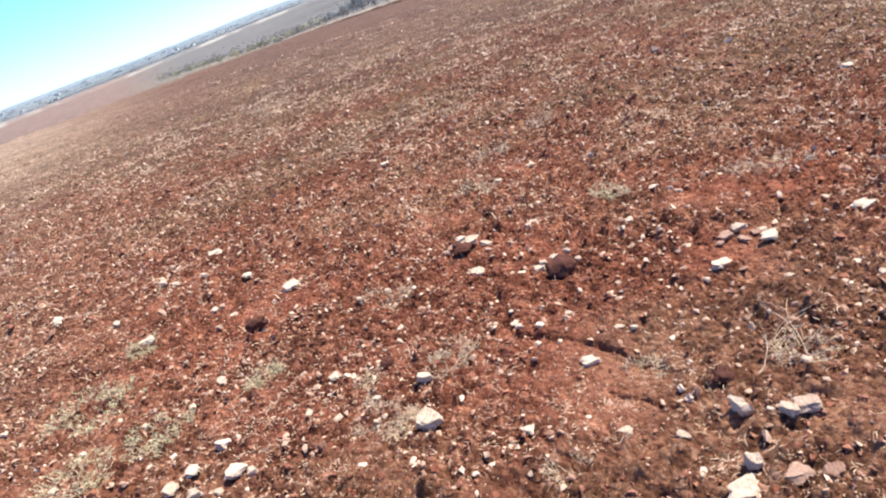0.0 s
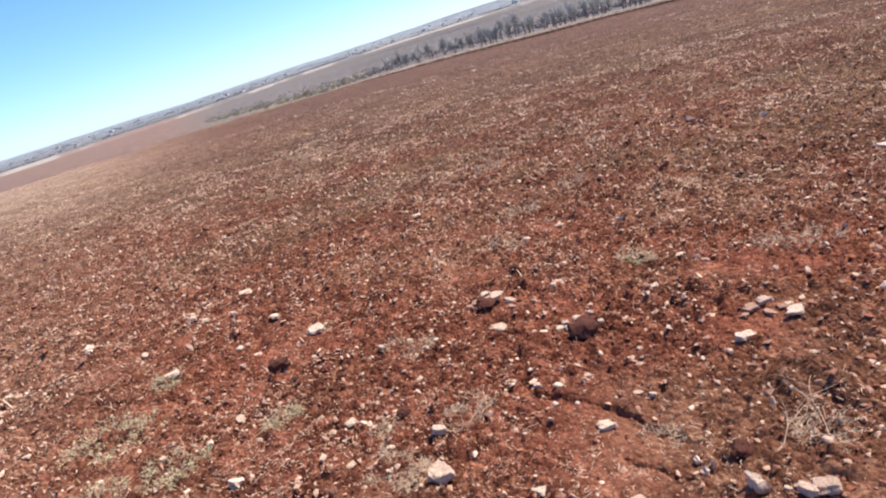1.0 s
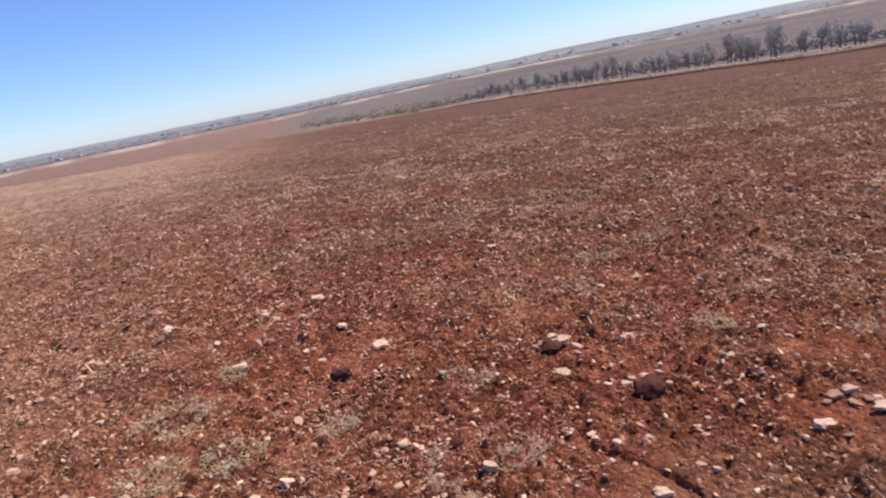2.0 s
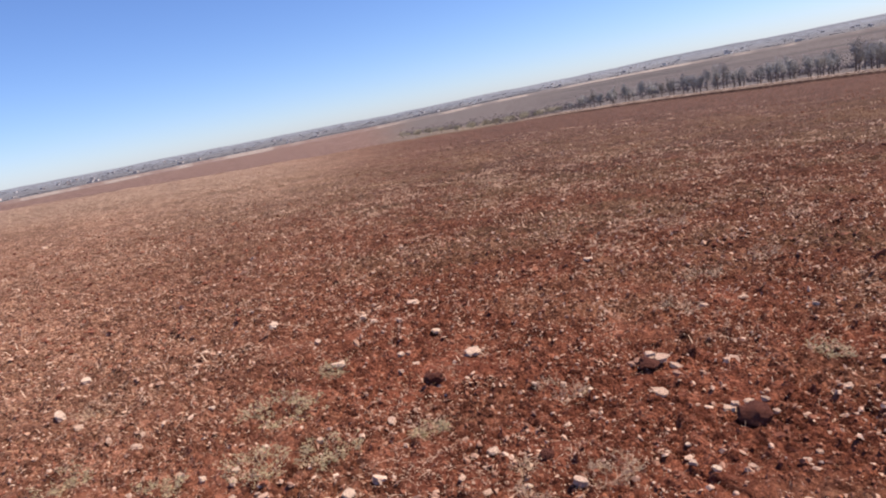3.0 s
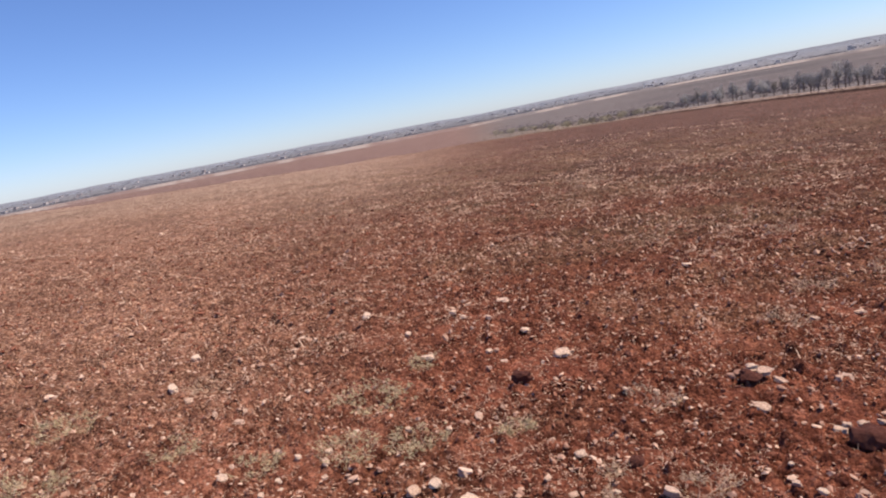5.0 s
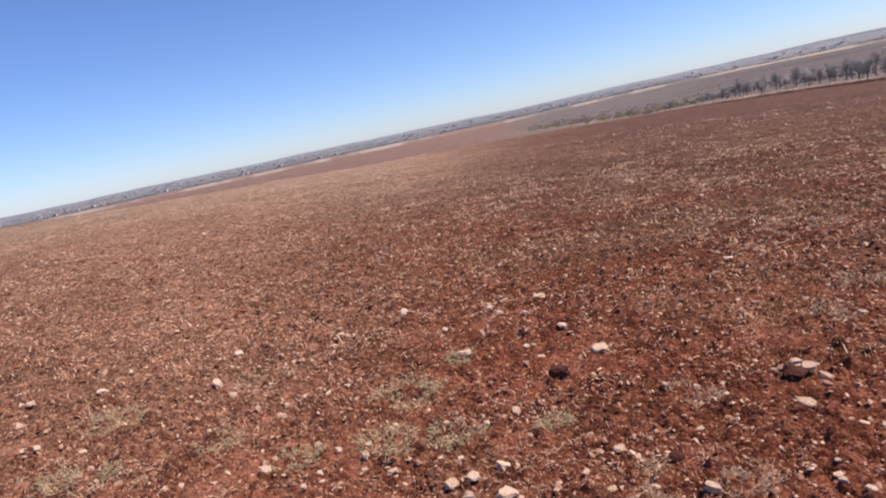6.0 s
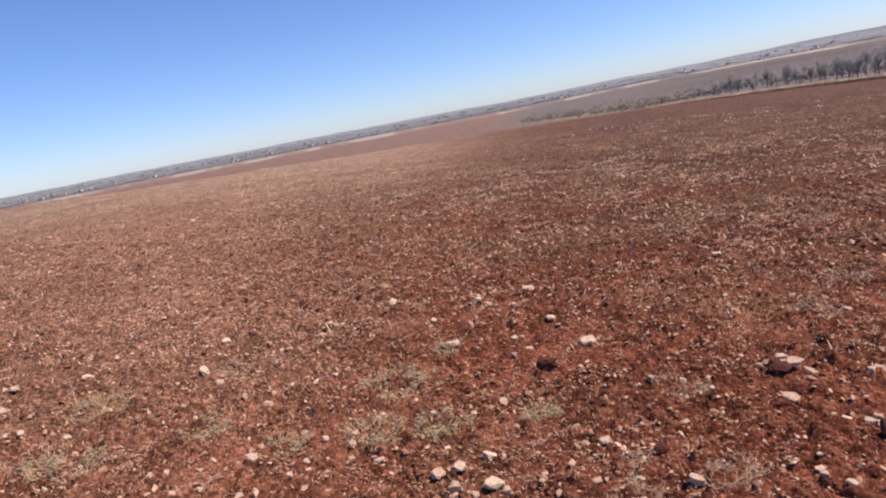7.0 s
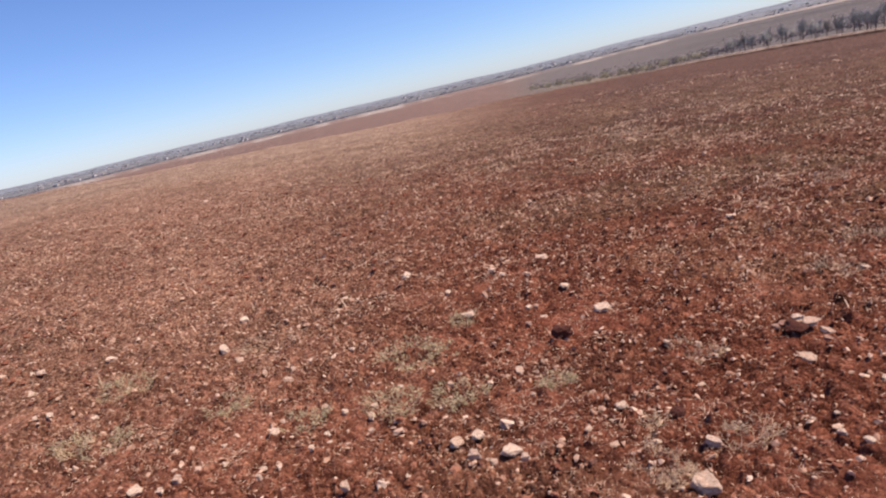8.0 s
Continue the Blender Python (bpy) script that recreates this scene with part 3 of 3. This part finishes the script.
CHIPS = [
    (-2.38, 2.37, 0.048, 0.042), (-3.00, 2.84, 0.049, 0.041), (-0.70, 2.28, 0.053, 0.037), (-1.31, 3.57, 0.063, 0.031), (-2.18, 1.96, 0.044, 0.044),
    (-2.24, 2.35, 0.047, 0.041), (-1.04, 3.56, 0.052, 0.037), (0.45, 2.47, 0.046, 0.041), (-2.66, 1.81, 0.047, 0.040), (0.21, 2.50, 0.049, 0.038),
    (0.30, 2.44, 0.049, 0.038), (-0.83, 2.35, 0.049, 0.038), (-0.40, 3.37, 0.043, 0.043), (-2.20, 2.12, 0.046, 0.039), (-1.22, 2.06, 0.047, 0.037),
    (-0.56, 3.28, 0.049, 0.035), (-1.99, 2.22, 0.045, 0.038),
]
TINY_CHIPS = [
    (-13.35, 12.16, 0.16, 0.13), (-7.9, 6.1, 0.09, 0.07),
    (-2.41, 1.82, 0.051, 0.032), (-0.36, 2.89, 0.051, 0.032), (-2.31, 1.70, 0.037, 0.043), (0.68, 2.52, 0.040, 0.034), (-0.52, 2.35, 0.040, 0.034),
    (0.61, 2.24, 0.052, 0.026), (-2.05, 2.68, 0.042, 0.031), (-2.85, 1.99, 0.043, 0.028), (1.36, 2.16, 0.045, 0.025), (0.66, 2.20, 0.036, 0.031),
    (-2.14, 2.06, 0.038, 0.025), (0.76, 2.61, 0.035, 0.026), (0.21, 2.67, 0.031, 0.025), (0.11, 2.61, 0.030, 0.024), (0.82, 1.48, 0.030, 0.022),
]
WEEDS = [
    (-0.52, 2.16, 0.20, 0.14), (-0.40, 2.06, 0.18, 0.12), (-0.14, 2.42, 0.24, 0.14), (-0.55, 2.48, 0.14, 0.10), (0.60, 1.95, 0.16, 0.10),
    (-2.15, 3.00, 0.55, 0.33), (-1.62, 2.55, 0.34, 0.19), (-1.97, 2.42, 0.35, 0.29), (-2.06, 3.69, 0.21, 0.14), (-1.10, 2.80, 0.19, 0.12),
    (-0.16, 2.35, 0.18, 0.13), (-0.41, 3.19, 0.30, 0.17), (1.16, 3.62, 0.25, 0.12), (0.72, 5.47, 0.32, 0.26), (1.05, 1.66, 0.24, 0.12),
    (0.13, 1.54, 0.14, 0.17), (-2.50, 14.20, 0.66, 0.53), (0.77, 8.00, 0.38, 0.30), (2.06, 3.26, 0.46, 0.19), (-2.44, 2.19, 0.31, 0.17),
    (1.41, 6.10, 0.42, 0.22), (-2.67, 15.60, 0.88, 0.58), (0.43, 4.59, 0.32, 0.16), (-3.09, 2.26, 0.31, 0.15), (-4.23, 2.36, 0.47, 0.23),
    (-3.71, 1.71, 0.48, 0.28), (-3.68, 3.15, 0.28, 0.14),
]


STALKS = [(0.90, 1.68, 23, 0.38, 1), (1.07, 1.64, 52, 0.36, 2), (-1.28, 2.76, 22, 0.36, 3), (-0.25, 2.30, 30, 0.26, 4)]


def build_stones():
    kinds = ((BLOCKS, "pale limestone block lying on the red soil", "large field stones"),
             (LARGE_STONES, "fist-sized cream limestone half sunk in red earth", "fist-sized field stones"),
             (MIDDLE_STONES, "pinkish-white limestone lump on the ploughed soil", "middle-sized field stones"),
             (SMALL_STONES, "small chalky stone lying on red soil", "small field stones"),
             (CHIPS, "pale chip of limestone among soil crumbs", "stone chips"),
             (TINY_CHIPS, "tiny cream stone chip lying on the soil", "tiny stone chips"))
    i = 0
    for rows, label, group in kinds:
        for x, y, w, h in rows:
            i += 1
            kind = "dirty" if (i % 3 == 0 and i > 4) or (x > 0.3 and i % 5) else "pale"
            if x > 0.7 and y < 1.3:
                kind = "stained"
            flat = " with a flat top" if h < 0.55 * w else ""
            place_stone(i, x, y, w, h, kind, label + flat, group)
    place_stone(207, 0.11, 3.53, 0.135, 0.10, "earth", "dark red earth block under a pale stone crust", "earth blocks", "earth_block", 0.1)
    for k, (x, y, w, lift, kind) in enumerate(((0.19, 3.60, 0.11, 0.02, "dirty"), (0.06, 3.60, 0.09, 0.02, "stained"), (0.13, 3.63, 0.08, 0.03, "dirty"), (0.27, 3.55, 0.08, 0.01, "dirty"), (0.26, 3.46, 0.06, 0.0, "stained"), (0.01, 3.56, 0.05, 0.0, "stained"))):
        place_stone(211 + k, x, y, w, 0.05, kind, "crumbling pale stone crust on a dark earth block", "earth-stained rocks", turn=0.15, lift=lift)
    for k, (x, y, w, kind) in enumerate(((1.37, 2.65, 0.10, "stained"), (1.45, 2.68, 0.09, "dirty"), (1.50, 2.62, 0.06, "stained"), (1.42, 2.60, 0.07, "stained"), (1.56, 2.66, 0.05, "dirty"), (1.31, 2.63, 0.05, "stained"))):
        place_stone(230 + k, x, y, w, 0.04, kind, "low pinkish earth-stained rock bedded in the soil", "earth-stained rocks", turn=-0.2)
    place_stone(203, 0.57, 2.86, 0.19, 0.17, "earth", "dark red earth block with a crumbling top", "earth blocks", "earth_block", 0.1)
    for k, (x, y, w) in enumerate(((0.49, 2.98, 0.05), (0.56, 3.00, 0.06), (0.63, 2.97, 0.045), (0.66, 2.90, 0.04))):
        place_stone(221 + k, x, y, w, 0.04, "dirty", "pinkish crumb of stone beside a dark earth block", "crumbs round the earth block", lift=0.04)
    place_stone(204, -1.23, 3.42, 0.14, 0.13, "earth", "dark red earth block casting a deep shadow", "earth blocks", "earth_block", 0.1)
    place_stone(205, -0.45, 2.55, 0.075, 0.06, "earth", "fist-sized dark red clod of earth", "earth blocks", "earth_block")
    place_stone(206, 0.79, 1.70, 0.09, 0.07, "earth", "fist-sized dark red clod of earth", "earth blocks", "earth_block")


build_stones()


# ---- dry weeds ----
def stem_tube(bm, pts, r0, r1, sides=3):
    prev = None
    for k, p in enumerate(pts):
        r = r0 + (r1 - r0) * k / (len(pts) - 1)
        d = (pts[min(k + 1, len(pts) - 1)] - pts[max(k - 1, 0)]).normalized()
        u = d.orthogonal().normalized()
        w = d.cross(u)
        ring = [bm.verts.new(p + (u * math.cos(6.2832 * s / sides) + w * math.sin(6.2832 * s / sides)) * r) for s in range(sides)]
        if prev:
            for s in range(sides):
                bm.faces.new((prev[s], prev[(s + 1) % sides], ring[(s + 1) % sides], ring[s]))
        prev = ring


def build_weed(i, x, y, w, h, green):
    """A low branching dry weed: stems and small curled leaves as two parts."""
    rnd = random.Random(300 + i)
    root = new("dry_weed")
    root.location = (x, y + 0.2 * w, gz(x, y + 0.2 * w))
    tall = max(0.03, min(0.3 * h, 0.07))
    tangle, foliage = bmesh.new(), bmesh.new()
    th = 0.0009 + 0.0007 * w
    for _ in range(int(110 + 420 * min(w, 0.7))):
        a, reach = rnd.uniform(0, 6.283), 0.5 * w * math.sqrt(rnd.random())
        b0 = Vector((math.cos(a) * reach, math.sin(a) * reach * 0.8, tall * rnd.uniform(-0.1, 0.35)))
        if float(gnoise(x + b0.x, y + b0.y, 0.11, 50)) + rnd.uniform(-0.22, 0.22) < 0.02:
            continue
        b0.z += gz(x + b0.x, y + 0.2 * w + b0.y) - root.location.z
        g = a + rnd.gauss(0, 1.1)
        ln = rnd.uniform(0.02, 0.065) * (0.75 + w)
        tip = b0 + Vector((math.cos(g) * ln, math.sin(g) * ln, tall * rnd.uniform(0.1, 1.0)))
        mid = (b0 + tip) / 2 + Vector((rnd.uniform(-1, 1), rnd.uniform(-1, 1), rnd.uniform(-0.2, 1.0))) * 0.25 * ln
        stem_tube(tangle, [b0, mid, tip], th, th * 0.5)
        for _ in range(2):
            s = mid.lerp(tip, rnd.uniform(-0.6, 1.0))
            e = s + Vector((rnd.uniform(-1, 1), rnd.uniform(-1, 1), rnd.uniform(-0.3, 0.9))) * 0.022
            stem_tube(tangle, [s, (s + e) / 2 + Vector((0, 0, 0.003)), e], th * 0.7, th * 0.4)
            for _ in range(4 if green else 1):
                q = s.lerp(e, rnd.random())
                d = Vector((rnd.gauss(0, 1), rnd.gauss(0, 1), rnd.gauss(0, 0.6))).normalized()
                u = d.orthogonal().normalized()
                lf, wd = rnd.uniform(0.005, 0.011) * (1 + w), rnd.uniform(0.0012, 0.0028) * (1 + w)
                foliage.faces.new([foliage.verts.new(p) for p in (q, q + d * lf * 0.5 + u * wd, q + d * lf, q + d * lf * 0.5 - u * wd)])
    tagged(part("tangle", tangle, M_WEED, root), kind="stuff")
    tagged(part("foliage", foliage, M_WEEDLEAF if green else M_STRAW, root), kind="stuff")
    label = ("low grey-green thistly weed spreading over the red soil" if green
             else "withered straw-coloured weed tuft lying on the red soil")
    tagged(root, label, "weed", "weeds in the field")


for i, (x, y, w, h) in enumerate(WEEDS):
    build_weed(i, x, y, w, h, i in (5, 6, 7, 8, 9, 12, 19, 23, 24, 25))


def build_stalk(x, y, heading, length, seed):
    """A dead branching stalk lying on the soil, thin side twigs lifting from it."""
    rnd = random.Random(seed)
    root = new("dry_stalk")
    root.location = (x, y, gz(x, y))

    def ground(p):
        return Vector((p.x, p.y, gz(x + p.x, y + p.y) - root.location.z))

    def run(start, angle, ln, r, lift, steps=6):
        bm = bmesh.new()
        pts, p, a = [], start.copy(), angle
        for k in range(steps + 1):
            q = ground(p)
            pts.append(Vector((q.x, q.y, max(q.z + 0.006, start.z + lift * k / steps))))
            a += rnd.gauss(0, 0.16)
            p = p + Vector((math.cos(a), math.sin(a), 0)) * (ln / steps)
        stem_tube(bm, pts, r, r * 0.35, 5)
        return bm, pts

    bm, pts = run(ground(Vector((0, 0, 0))), heading, length, 0.0021, 0.02, 9)
    part("stem", bm, M_STRAW, root)
    for k in (2, 3, 5, 6, 7):
        side = 1 if k % 2 else -1
        bm, twig = run(pts[k], heading + side * rnd.uniform(0.5, 1.1), length * rnd.uniform(0.2, 0.45), 0.0014, rnd.uniform(0.01, 0.06))
        for j in (2, 4):
            tip = twig[j] + Vector((rnd.uniform(-1, 1), rnd.uniform(-1, 1), rnd.uniform(0.2, 1.0))) * 0.035
            stem_tube(bm, [twig[j], (twig[j] + tip) / 2 + Vector((0, 0, 0.004)), tip], 0.0010, 0.0005)
        part("twig", bm, M_STRAW, root)
    tagged(root, "dead pale branching stalk lying on the red soil", "dry stalk", "fallen dry stalks")


for x, y, heading, length, seed in STALKS:
    build_stalk(x, y, radians(heading), length, seed)


# ---- orchard trees along the field's edge ----
def build_tree(seed):
    """A slender orchard tree: bare lower trunk, steep limbs, a narrow feathery crown with gaps."""
    rnd = random.Random(seed)
    root = new("orchard_tree")
    wood = bmesh.new()
    lean = Vector((rnd.uniform(-0.2, 0.2), rnd.uniform(-0.2, 0.2), 0))
    fork = Vector((0, 0, rnd.uniform(1.0, 1.6))) + lean * 0.5
    stem_tube(wood, [Vector((0, 0, -0.2)), Vector((0.03, 0, 0.5)), fork], 0.14, 0.09, 7)
    tips = []
    tall = rnd.uniform(1.9, 3.3)
    for k in range(rnd.randint(4, 6)):
        a = 6.283 * k / 5 + rnd.uniform(-0.5, 0.5)
        out = rnd.uniform(0.2, 0.75)
        tip = fork + lean + Vector((math.cos(a) * out, math.sin(a) * out, tall * rnd.uniform(0.45, 1.0)))
        stem_tube(wood, [fork, fork.lerp(tip, 0.5) + Vector((math.cos(a) * 0.12, math.sin(a) * 0.12, 0.1)), tip], 0.06, 0.015, 5)
        tips += [(tip, 0.26), (fork.lerp(tip, 0.7), 0.3), (fork.lerp(tip, 0.45), 0.26)]
        for _ in range(3):
            s = fork.lerp(tip, rnd.uniform(0.35, 0.95))
            e = s + Vector((rnd.uniform(-0.55, 0.55), rnd.uniform(-0.55, 0.55), rnd.uniform(0.0, 0.6)))
            stem_tube(wood, [s, (s + e) / 2 + Vector((0, 0, 0.05)), e], 0.022, 0.007, 3)
            tips.append((e, 0.2))
    crown = bmesh.new()
    for tip, spread in tips:
        for _ in range(rnd.randint(14, 34)):
            q = tip + Vector((rnd.gauss(0, spread), rnd.gauss(0, spread), rnd.gauss(0, spread * 1.1)))
            d = Vector((rnd.gauss(0, 1), rnd.gauss(0, 1), rnd.gauss(-0.3, 1.2))).normalized()
            u = d.orthogonal().normalized()
            ln, wd = rnd.uniform(0.14, 0.28), rnd.uniform(0.035, 0.075)
            crown.faces.new([crown.verts.new(p) for p in (q, q + d * ln * 0.5 + u * wd, q + d * ln, q + d * ln * 0.5 - u * wd)])
    part("trunk", wood, M_BARK, root, "grey-brown forked trunk and limbs")
    part("crown", crown, M_LEAF, root, "thin grey-green foliage with gaps")
    return tagged(root, "slender grey-green orchard tree behind the field's grassy edge", "tree", "orchard row along the field")


def row_radius(az):
    return float(np.interp(az, [-40, -20, -10, 0, 10, 20], [88, 97, 108, 134, 178, 235]))


def build_orchard():
    rnd = random.Random(77)
    base = [build_tree(500 + k) for k in range(9)]
    used = 0
    for depth, shift in ((2.5, 0.0), (6.0, 0.9), (10.0, 0.3), (15.0, 1.2), (21.0, 0.6), (28.0, 1.0)):
        az = -29.0 + shift
        while az < 2.5:
            r = row_radius(az) + depth * (1 + rnd.uniform(-0.1, 0.1))
            x, y = -r * math.sin(radians(az)), r * math.cos(radians(az))
            size = float(np.interp(az, [-25, -10, 5, 19], [0.94, 0.84, 0.66, 0.5])) * rnd.uniform(0.7, 1.15)
            if rnd.random() > 0.2:
                m = pose(x, y, gz(x, y), 0, 0, rnd.uniform(0, 360)) @ Matrix.Diagonal((size, size, size, 1))
                if used < len(base):
                    base[used].matrix_basis = m
                else:
                    k = copy_thing(base[used % len(base)], m)
                    k.scale = (size, size, size)
                used += 1
            az += math.degrees(3.1 / r) * rnd.uniform(0.75, 1.3)


build_orchard()


def build_sapling(seed):
    """A young olive: thin stem and a small round-headed, gappy crown."""
    rnd = random.Random(seed)
    root = new("olive_sapling")
    wood, crown = bmesh.new(), bmesh.new()
    top = Vector((rnd.uniform(-0.1, 0.1), rnd.uniform(-0.1, 0.1), 0.7))
    stem_tube(wood, [Vector((0, 0, -0.15)), Vector((0, 0, 0.3)), top], 0.06, 0.03, 5)
    for k in range(6):
        a = 1.05 * k + rnd.uniform(-0.3, 0.3)
        tip = top + Vector((math.cos(a) * 0.5, math.sin(a) * 0.5, rnd.uniform(0.2, 0.9)))
        stem_tube(wood, [top, (top + tip) / 2 + Vector((0, 0, 0.08)), tip], 0.025, 0.008, 3)
        for _ in range(26):
            q = tip + Vector((rnd.gauss(0, 0.24), rnd.gauss(0, 0.24), rnd.gauss(0, 0.24)))
            d = Vector((rnd.gauss(0, 1), rnd.gauss(0, 1), rnd.gauss(0, 1))).normalized()
            u = d.orthogonal().normalized()
            ln, wd = rnd.uniform(0.16, 0.3), rnd.uniform(0.05, 0.09)
            crown.faces.new([crown.verts.new(p) for p in (q, q + d * ln * 0.5 + u * wd, q + d * ln, q + d * ln * 0.5 - u * wd)])
    part("trunk", wood, M_BARK, root)
    part("crown", crown, M_SAPLING, root, "olive-green sparse foliage")
    return tagged(root, "young olive-green sapling in a row below the field", "tree", "young olive plantation")


def build_plantation():
    rnd = random.Random(31)
    base = [build_sapling(620 + k) for k in range(4)]
    used = 0
    for row in range(6):
        az = 2.6 + 0.2 * row
        while az < 17.5 - 0.4 * row:
            r = row_radius(az) + 4 + row * 11 + rnd.uniform(-0.8, 0.8)
            x, y = -r * math.sin(radians(az)), r * math.cos(radians(az))
            size = rnd.uniform(0.85, 1.35)
            if rnd.random() > 0.15:
                m = pose(x, y, gz(x, y), 0, 0, rnd.uniform(0, 360)) @ Matrix.Diagonal((size, size, size, 1))
                if used < len(base):
                    base[used].matrix_basis = m
                else:
                    k = copy_thing(base[used % len(base)], m)
                    k.scale = (size, size, size)
                used += 1
            az += math.degrees(4.2 / r) * rnd.uniform(0.9, 1.15)


build_plantation()


def build_verge():
    """Bleached grass on the bank between field and orchard."""
    rng = np.random.default_rng(9)
    n = 16000
    az = rng.uniform(-32, 6, n)
    re = np.interp(az, EDGE_AZ, EDGE_R)
    r = re + 1.6 + rng.gamma(1.6, 2.0, n)
    x, y = -r * np.sin(np.radians(az)), r * np.cos(np.radians(az))
    tagged(blades("verge_grass", x, y, rng.uniform(0.25, 0.6, n), np.full(n, 0.06), M_GRASS, 10, (0.7, 1.4)),
           "tall bleached dry grass along the field bank", "grass", kind="stuff")


build_verge()


def build_scrub():
    """Low grey scrub on the slope behind the orchard."""
    rng = np.random.default_rng(14)
    n, k = 1800, 14
    az = rng.uniform(-34, 17, n)
    r = np.interp(az, [-40, -20, -10, 0, 10, 20], [130, 138, 150, 180, 230, 290]) + rng.gamma(1.5, 45, n)
    s = rng.uniform(0.3, 0.9, n)
    x, y = -r * np.sin(np.radians(az)), r * np.cos(np.radians(az))
    c = np.stack([x, y, ground_z(x, y) + s * 0.5], 1)[:, None, :] + rng.normal(0, 1, (n, k, 3)) * (s[:, None] * np.array([[0.9, 0.9, 0.4]]))[:, None, :]
    v = (c[:, :, None, :] + rng.normal(0, 1, (n, k, 4, 3)) * (s * 0.28)[:, None, None, None]).reshape(-1, 3)
    q = np.arange(n * k * 4).reshape(-1, 4)
    ob = new("scrub", mesh_from("scrub", v, np.concatenate([q[:, :3], q[:, [0, 2, 3]]]), M_SCRUB, smooth=False))
    tagged(ob, "low grey-brown dry scrub on the slope behind the orchard", "scrub", kind="stuff")


build_scrub()


# ---- far plain: woods and houses ----
def build_far_woods():
    rng = np.random.default_rng(12)
    n = 1500
    az = np.where(rng.random(n) < 0.8, rng.uniform(4, 70, n), rng.uniform(-35, 4, n))
    r = np.where(rng.random(n) < 0.45, rng.normal(1510, 30, n), rng.uniform(1540, 3600, n))
    s = rng.uniform(0.7, 1.7, n) * np.where(r > 2000, 1.4, 1.0)
    x, y = -r * np.sin(np.radians(az)), r * np.cos(np.radians(az))
    k = 20
    along = rng.normal(0, 1, (n, k)) * (s * rng.uniform(2.0, 9.0, n))[:, None]
    deep = rng.normal(0, 1, (n, k)) * (s * 2.0)[:, None]
    ca, sa = np.cos(np.radians(az))[:, None], np.sin(np.radians(az))[:, None]
    cx, cy = x[:, None] + along * ca - deep * sa, y[:, None] + along * sa + deep * ca
    c = np.stack([cx, cy, ground_z(cx, cy) + s[:, None] * rng.uniform(0.2, 1.5, (n, k))], -1)
    d = rng.normal(0, 1, (n, k, 4, 3)) * (s * 0.5)[:, None, None, None]
    v = (c[:, :, None, :] + d).reshape(-1, 3)
    f = np.arange(n * k * 4).reshape(-1, 4)[:, :3]
    f = np.concatenate([f, np.arange(n * k * 4).reshape(-1, 4)[:, [0, 2, 3]]])
    ob = new("far_woods", mesh_from("far_woods", v, f, M_HAZED_FARWOOD, smooth=False))
    tagged(ob, "distant dark clumps of trees, paled with painted haze, scattered over the plain", "woods", kind="stuff")


def box(bm, c, s):
    r = bmesh.ops.create_cube(bm, size=1.0)
    for v in r["verts"]:
        v.co = Vector((v.co.x * s[0] + c[0], v.co.y * s[1] + c[1], v.co.z * s[2] + c[2]))


def build_house(seed):
    rnd = random.Random(seed)
    w, d, h = rnd.uniform(7, 14), rnd.uniform(7, 10), rnd.choice((3.2, 3.6, 6.2))
    root = new("house")
    bm = bmesh.new()
    box(bm, (0, 0, h / 2 - 0.5), (w, d, h + 1))
    part("wall", bm, M_PLASTER, root)
    bm = bmesh.new()
    box(bm, (0, 0, h + 0.15), (w + 0.4, d + 0.4, 0.3))
    for sx, sy, lx, ly in ((0, 1, w, 0.25), (0, -1, w, 0.25), (1, 0, 0.25, d), (-1, 0, 0.25, d)):
        box(bm, (sx * w / 2, sy * d / 2, h + 0.55), (lx, ly, 0.6))
    part("roof", bm, M_ROOF, root)
    for k in range(3):
        bm = bmesh.new()
        box(bm, (w * (k - 1) * 0.3, -d / 2 - 0.02, h * 0.6), (1.4, 0.08, 1.3))
        part("window", bm, M_DARK, root)
    bm = bmesh.new()
    box(bm, (w * 0.15, -d / 2 - 0.02, 1.1), (1.2, 0.08, 2.2))
    part("door", bm, M_DARK, root)
    return tagged(root, "pale flat-roofed village house far across the plain", "house", "houses of the far village")


def build_village():
    rnd = random.Random(21)
    base = [build_house(800 + k) for k in range(5)]
    for i in range(100):
        az = rnd.choice((rnd.uniform(20, 66), rnd.uniform(34, 62), rnd.uniform(-30, 20)))
        r = rnd.uniform(1500, 2900)
        x, y = -r * math.sin(radians(az)), r * math.cos(radians(az))
        m = pose(x, y, gz(x, y), 0, 0, az + rnd.uniform(-40, 40))
        if i < len(base):
            base[i].matrix_basis = m
        else:
            copy_thing(base[i % len(base)], m)


build_far_woods()
build_village()
